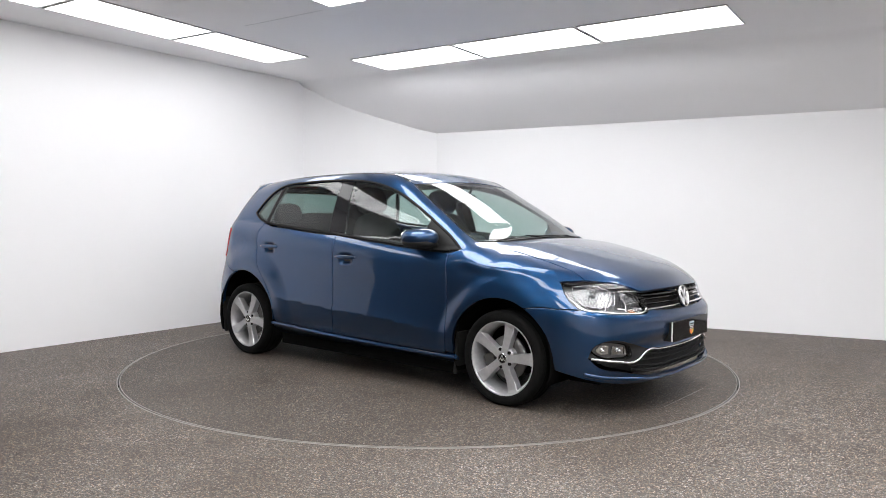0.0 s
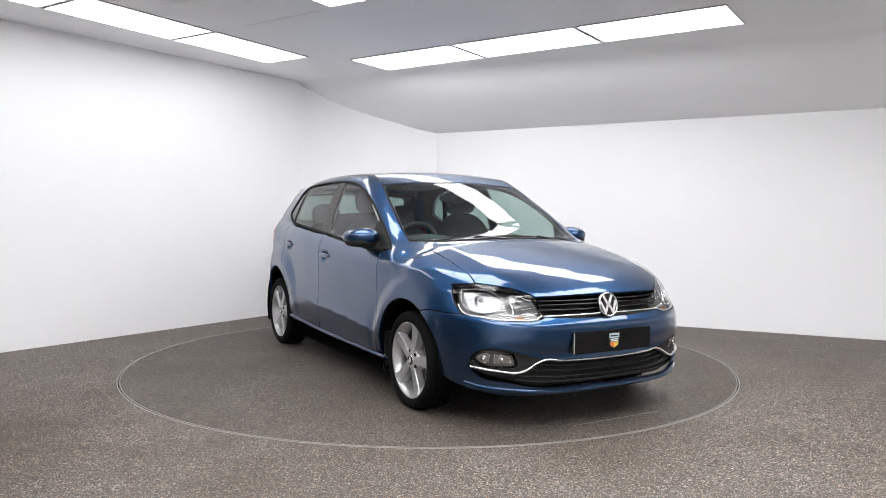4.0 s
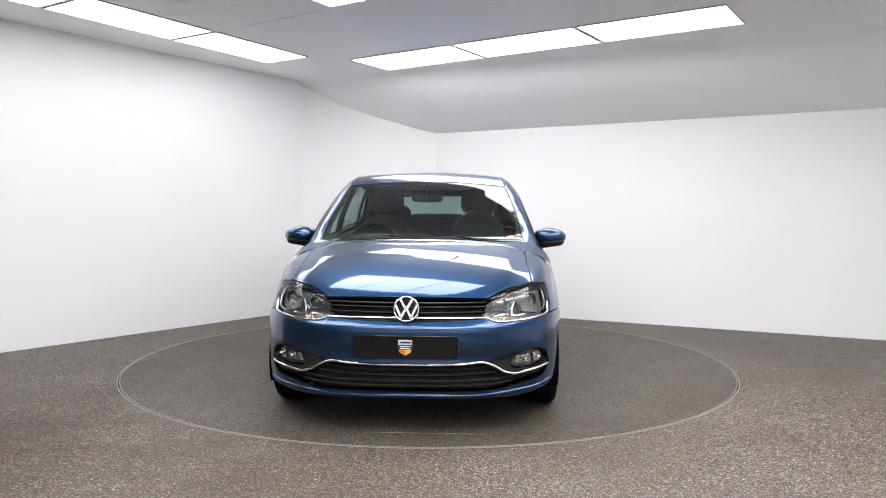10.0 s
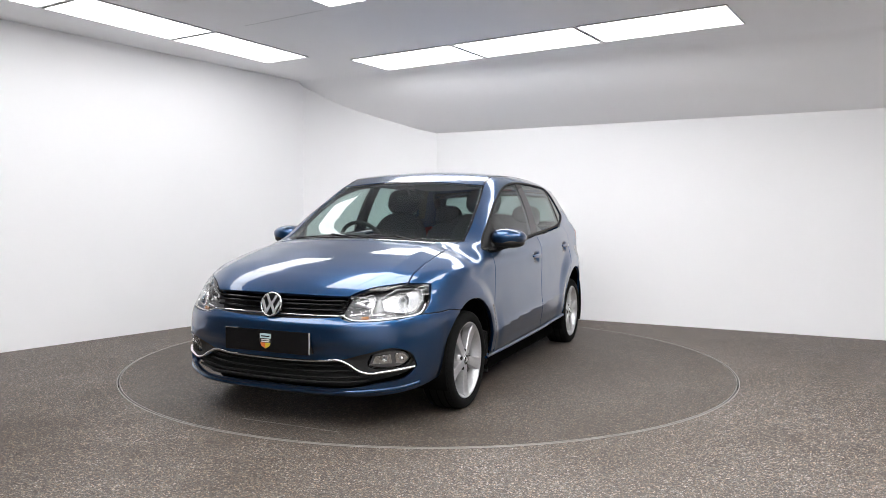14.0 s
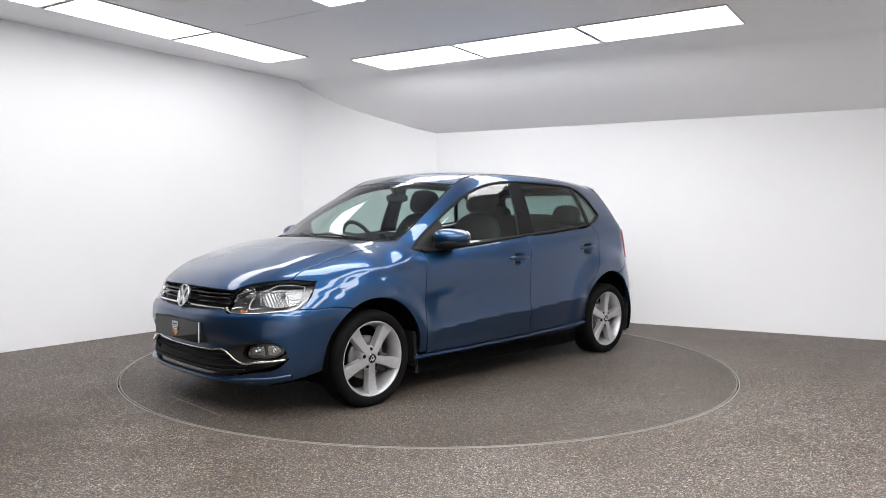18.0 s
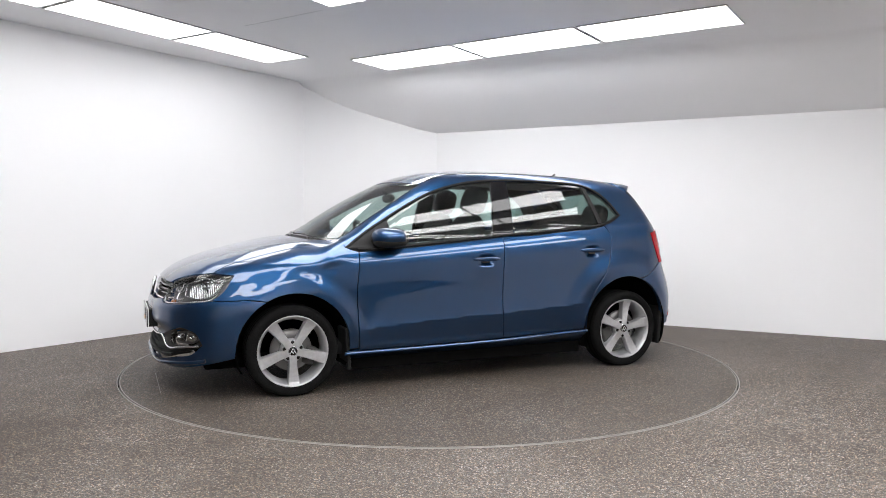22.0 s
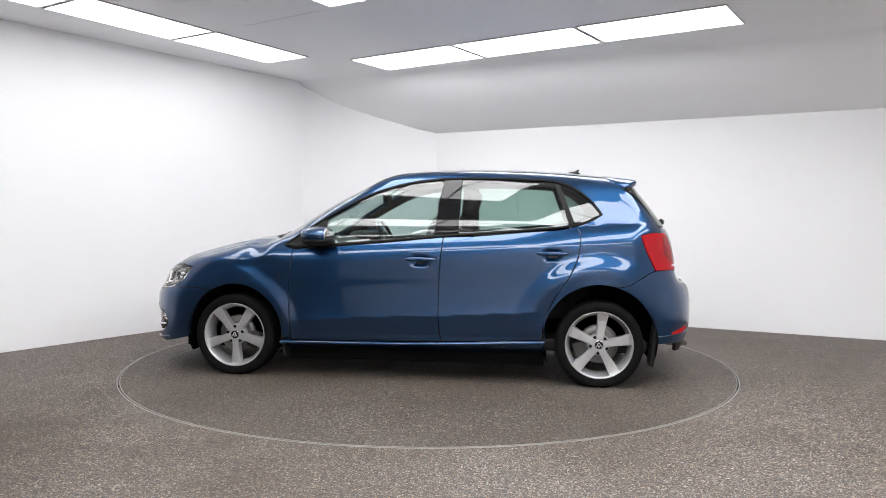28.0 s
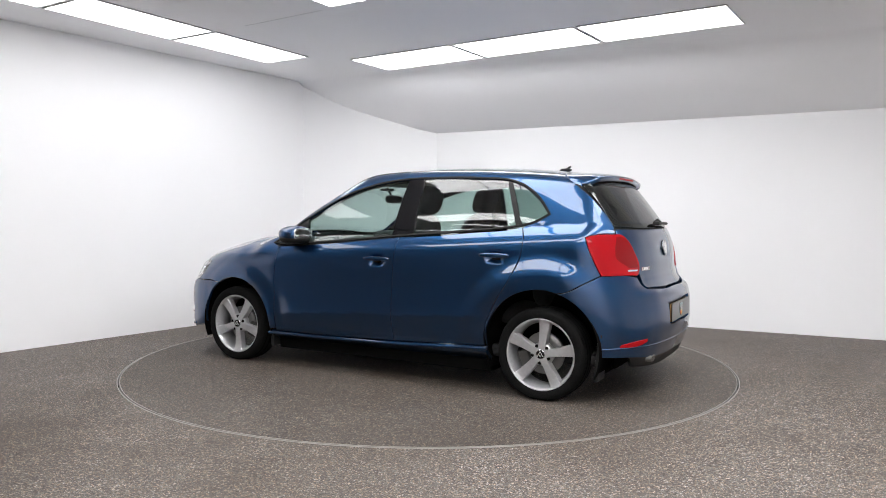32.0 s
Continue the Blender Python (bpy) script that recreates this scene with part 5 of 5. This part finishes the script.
for s in (1, -1):
    turn = Matrix.Rotation(radians(-6 * s), 3, "Z")
    cap = shaped("door_mirror", (0.630, s * 0.852, 0.968), (0.116, 0.108, 0.060), PAINT, car, 2.5, turn, lambda u, s=s: Vector((u.x * (1 - 0.25 * max(0, u.y * s)) if u.x > 0 else max(u.x, -0.72), u.y, u.z * (1 - 0.22 * max(0, u.y * s)))), "blue door mirror housing")
    shaped("lower_shell", (0.627, s * 0.848, 0.936), (0.108, 0.100, 0.036), PLASTIC, cap, 2.4, turn, None, "black lower mirror shell")
    shaped("mirror_face", (0.5460, s * 0.855, 0.968), (0.005, 0.086, 0.044), MIRROR, cap, 3.0, turn, None, "mirror glass")
    bm = bmesh.new()
    tube(bm, (0.665, s * 0.855, 0.918), (0.690, s * 0.735, 0.912), 0.020, 12, 0.028)
    part("arm", bm, PLASTIC, cap)
    for hx, hz in HANDLES:
        y = float(half_width(np.float64(hx), np.float64(hz + 0.05)))
        h = shaped("door_handle", (hx, s * (y + 0.010), hz + 0.004), (0.102, 0.013, 0.0155), PAINT, car, 3.2, None, lambda u: Vector((u.x, u.y, u.z * (1 - 0.25 * abs(u.x)))), "blue grip door handle")
        bm = bmesh.new()
        for dx in (-0.085, 0.085):
            box(bm, hx + dx - 0.012, hx + dx + 0.012, s * (y - 0.02) - 0.02, s * (y - 0.02) + 0.02, hz - 0.008, hz + 0.014, None, 0.004)
        part("mount", bm, PAINT, h)
        # shade of the finger recess, put in as a flat black ellipse
        v = [(hx + 0.047 * math.cos(2 * math.pi * i / 24), s * (float(half_width(np.float64(hx), np.float64(hz - 0.006))) + 0.003), hz - 0.008 + 0.028 * math.sin(2 * math.pi * i / 24)) for i in range(24)]
        link("cup_shade", mesh_of("cup_shade", v, [tuple(range(24))], GLOSS), h, "flat black ellipse standing for shade in the finger recess")
    bm = bmesh.new()
    c = sp(0.835, 0.80)
    box(bm, -0.02, 0.02, -0.003, 0.003, -0.006, 0.006, Matrix.Translation((c[0] + 0.12, s * (c[1] - 0.008), c[2] - 0.06)), 0.002)
    part("side_repeater", bm, PAINT, car)


def wiper(a, b, parent):
    pts = [Vector(a) + (Vector(b) - Vector(a)) * t for t in (0, 0.25, 0.5, 0.75, 1)]
    on = [Vector(tp(p.x, p.y)[:3]) + Vector((0.004, 0, -0.004)) for p in pts]
    bm = bmesh.new()
    for p, q in zip(on[:-1], on[1:]):
        tube(bm, p, q, 0.0035, 8)
    w = part("wiper", bm, PLASTIC, parent, "black windscreen wiper")
    bm = bmesh.new()
    tube(bm, on[0] + Vector((0.045, 0, -0.020)), on[2] + Vector((0, 0, 0.006)), 0.006, 8, 0.004)
    ball(bm, on[0] + Vector((0.045, 0, -0.022)), 0.014)
    part("arm", bm, GLOSS, w)


wiper((1.045, 0.06, 1.0), (0.985, -0.54, 1.0), car)
wiper((1.005, 0.50, 1.0), (1.045, -0.02, 1.0), car)
bm = bmesh.new()
tube(bm, (-1.735, 0.0, 1.062), (-1.715, 0.0, 1.085), 0.022, 14, 0.016)
box(bm, -1.745, -1.70, -0.05, 0.03, 1.050, 1.078, None, 0.008)
w = part("rear_wiper", bm, PLASTIC, car, "black rear wiper")
bm = bmesh.new()
tube(bm, (-1.727, 0.0, 1.066), (-1.712, -0.33, 1.060), 0.009, 10)
part("blade", bm, PLASTIC, w)
shaped("aerial", (-1.09, 0, 1.428), (0.045, 0.022, 0.012), PLASTIC, car, 2.0, None, None, "short black roof aerial base")
bm = bmesh.new()
tube(bm, (-1.09, 0, 1.43), (-1.125, 0, 1.452), 0.007, 10)
part("aerial_stub", bm, PLASTIC, car)
for dy in (0.0, 0.045):
    v, f = lathe([(0.019, 0.0), (0.019, 0.13), (0.016, 0.13), (0.015, 0.02)], 24)
    pipe = link("tailpipe", mesh_of("tailpipe", [(-1.70 - y, 0.47 + dy + x, 0.262 + z) for x, y, z in v], f, STEEL, True), car, "short steel exhaust pipe")
    v, f = lathe([(0.0005, 0.05), (0.0155, 0.05)], 24)
    link("bore", mesh_of("bore", [(-1.70 - y, 0.47 + dy + x, 0.262 + z) for x, y, z in v], f, GROOVE), pipe)
panel("fuel_flap", "S", [sp(-1.335 + 0.075 * math.cos(a * math.pi / 6), 0.872 + 0.075 * math.sin(a * math.pi / 6)) for a in range(12)], PAINT, car, "round blue fuel flap", ds=0.02, off=0.0008, depth=0.001)
bpy.data.objects["fuel_flap"].data.transform(Matrix.Diagonal((1, -1, 1, 1)))
bpy.data.objects["fuel_flap"].data.flip_normals()


# ---- inside the car ----
bm = bmesh.new()
box(bm, -1.55, 0.95, -0.70, 0.70, 0.215, 0.29, None, 0.02)
part("cabin_floor", bm, FABRIC, car)
dash = shaped("dashboard", (0.78, 0, 0.80), (0.27, 0.70, 0.135), TRIMGREY, car, 5.0, None, lambda u: Vector((u.x, u.y, u.z - 0.25 * max(0, -u.x) ** 2 if u.z > 0 else u.z)), "dark grey dashboard")
for y in (-0.12, 0.10, 0.12):
    shaped("vent", (0.515, y, 0.845), (0.012, 0.045 if y else 0.05, 0.028), GLOSS, dash, 4.0)
shaped("binnacle", (0.60, -0.36, 0.935), (0.12, 0.15, 0.045), TRIMGREY, dash, 3.0)
shaped("centre_stack", (0.55, 0, 0.68), (0.06, 0.11, 0.14), PLASTIC, dash, 5.0)
shaped("console", (0.25, 0, 0.42), (0.45, 0.10, 0.13), PLASTIC, car, 5.0, None, None, "black centre console")
bm = bmesh.new()
tube(bm, (0.22, 0, 0.54), (0.20, 0, 0.66), 0.012, 10)
ball(bm, (0.20, 0, 0.68), 0.026)
part("gear_lever", bm, PLASTIC, car, "", True)
v, f = [], []
tilt = Matrix.Translation((0.40, -0.36, 0.890)) @ Matrix.Rotation(radians(-66), 4, "Y")
n, k = 48, 10
for i in range(n):
    for j in range(k):
        a, b = 2 * math.pi * i / n, 2 * math.pi * j / k
        r = 0.178 + 0.015 * math.cos(b)
        v.append(tilt @ Vector((r * math.cos(a), r * math.sin(a), 0.015 * math.sin(b))))
        f.append((i * k + j, ((i + 1) % n) * k + j, ((i + 1) % n) * k + (j + 1) % k, i * k + (j + 1) % k))
steer = link("steering_wheel", mesh_of("steering_wheel", v, f, PLASTIC, True), car, "black three-spoke steering wheel")
bm = bmesh.new()
for a in (90, -90, 180):
    tube(bm, tilt @ Vector((0, 0, -0.02)), tilt @ Vector((0.17 * math.cos(radians(a)), 0.17 * math.sin(radians(a)), 0)), 0.022, 8, 0.013)
ball(bm, tilt @ Vector((0, 0, -0.012)), 0.062, (1, 1, 0.8))
part("spokes", bm, PLASTIC, steer, "", True)


def seat(x, y, wide, headrests):
    top = new("seat")
    top.parent = car
    top.location = (x, y, 0)
    top["label"] = "dark grey cloth seat with a headrest"
    shaped("cushion", (0.02, 0, 0.475), (0.26, wide, 0.085), FABRIC, top, 3.6)
    lean = Matrix.Rotation(radians(-17), 3, "Y")
    shaped("backrest", (-0.29, 0, 0.80), (0.088, wide * 0.96, 0.335), FABRIC, top, 3.2, lean, lambda u: Vector((u.x, u.y * (1 - 0.16 * max(0, u.z) ** 2), u.z)))
    for hy, hw, hz in headrests:
        shaped("headrest", (-0.405 - 0.3 * (hz - 1.2), hy, hz), (0.068, hw, 0.10), FABRIC, top, 3.0, lean)
        bm = bmesh.new()
        for dy in (-0.07, 0.07):
            tube(bm, (-0.375, hy + dy, hz - 0.18), (-0.40, hy + dy, hz - 0.06), 0.007, 8)
        part("headrest_posts", bm, SATIN, top)


seat(0.21, 0.365, 0.255, ((0, 0.135, 1.215),))
seat(0.12, -0.365, 0.255, ((0, 0.135, 1.215),))
seat(-0.88, 0.0, 0.62, ((-0.38, 0.125, 1.10), (0.38, 0.125, 1.10)))
bm = bmesh.new()
box(bm, -1.58, -1.26, -0.60, 0.60, 0.945, 0.965, None, 0.006)
part("parcel_shelf", bm, FABRIC, car, "dark parcel shelf")
for s in (1, -1):
    for x0, x1, z0, z1 in ((-0.17, 0.80, 0.93, 0.86), (-1.03, -0.23, 1.00, 0.93)):
        bm = bmesh.new()
        m = Matrix.Translation(((x0 + x1) / 2, s * 0.735, 0)) @ Matrix.Rotation(radians(3.5), 4, "Y")
        box(bm, -(x1 - x0) / 2, (x1 - x0) / 2, -0.03, 0.03, 0.30 if x0 > -0.5 else 0.66, 0.935 if x0 > -0.5 else 0.96, m, 0.02)
        part("door_card", bm, TRIMGREY, car, "dark grey door lining")
shaped("rear_view_mirror", (0.335, 0.0, 1.232), (0.022, 0.112, 0.032), PLASTIC, car, 3.2, None, None, "black interior mirror")
bm = bmesh.new()
tube(bm, (0.345, 0, 1.24), (0.40, 0, 1.325), 0.010, 8)
box(bm, 0.36, 0.44, -0.04, 0.04, 1.30, 1.318, Matrix.Translation((0, 0, 0)), 0.004)
part("mirror_stalk", bm, PLASTIC, car)
panel("headlining", "T", mirrored([tp(0.32, 0), tp(0.30, 0.3), tp(0.25, 0.5), tp(-0.4, 0.52), tp(-1.2, 0.48), tp(-1.3, 0)]), LINER, car, "pale roof lining", ds=0.08, off=-0.045, depth=0.0)


# ---- what moves: the turntable and the car standing on it ----
def motions():
    turn = ((0.0, -40.65), (3.0, -56.2), (6.0, -72.0), (9.0, -88.0), (13.0, -109.2), (17.0, -130.4), (19.0, -141.0), (23.0, -162.25), (28.0, -188.85), (30.0, -199.45), (32.0, -210.15))
    walk(table, [(t, pose(0, 0, 0, 0, 0, a)) for t, a in turn])
    walk(car, [(t, pose(0, 0, 0, 0, 0, a) @ pose(0.0116, -0.0079, 0.002)) for t, a in turn])


motions()
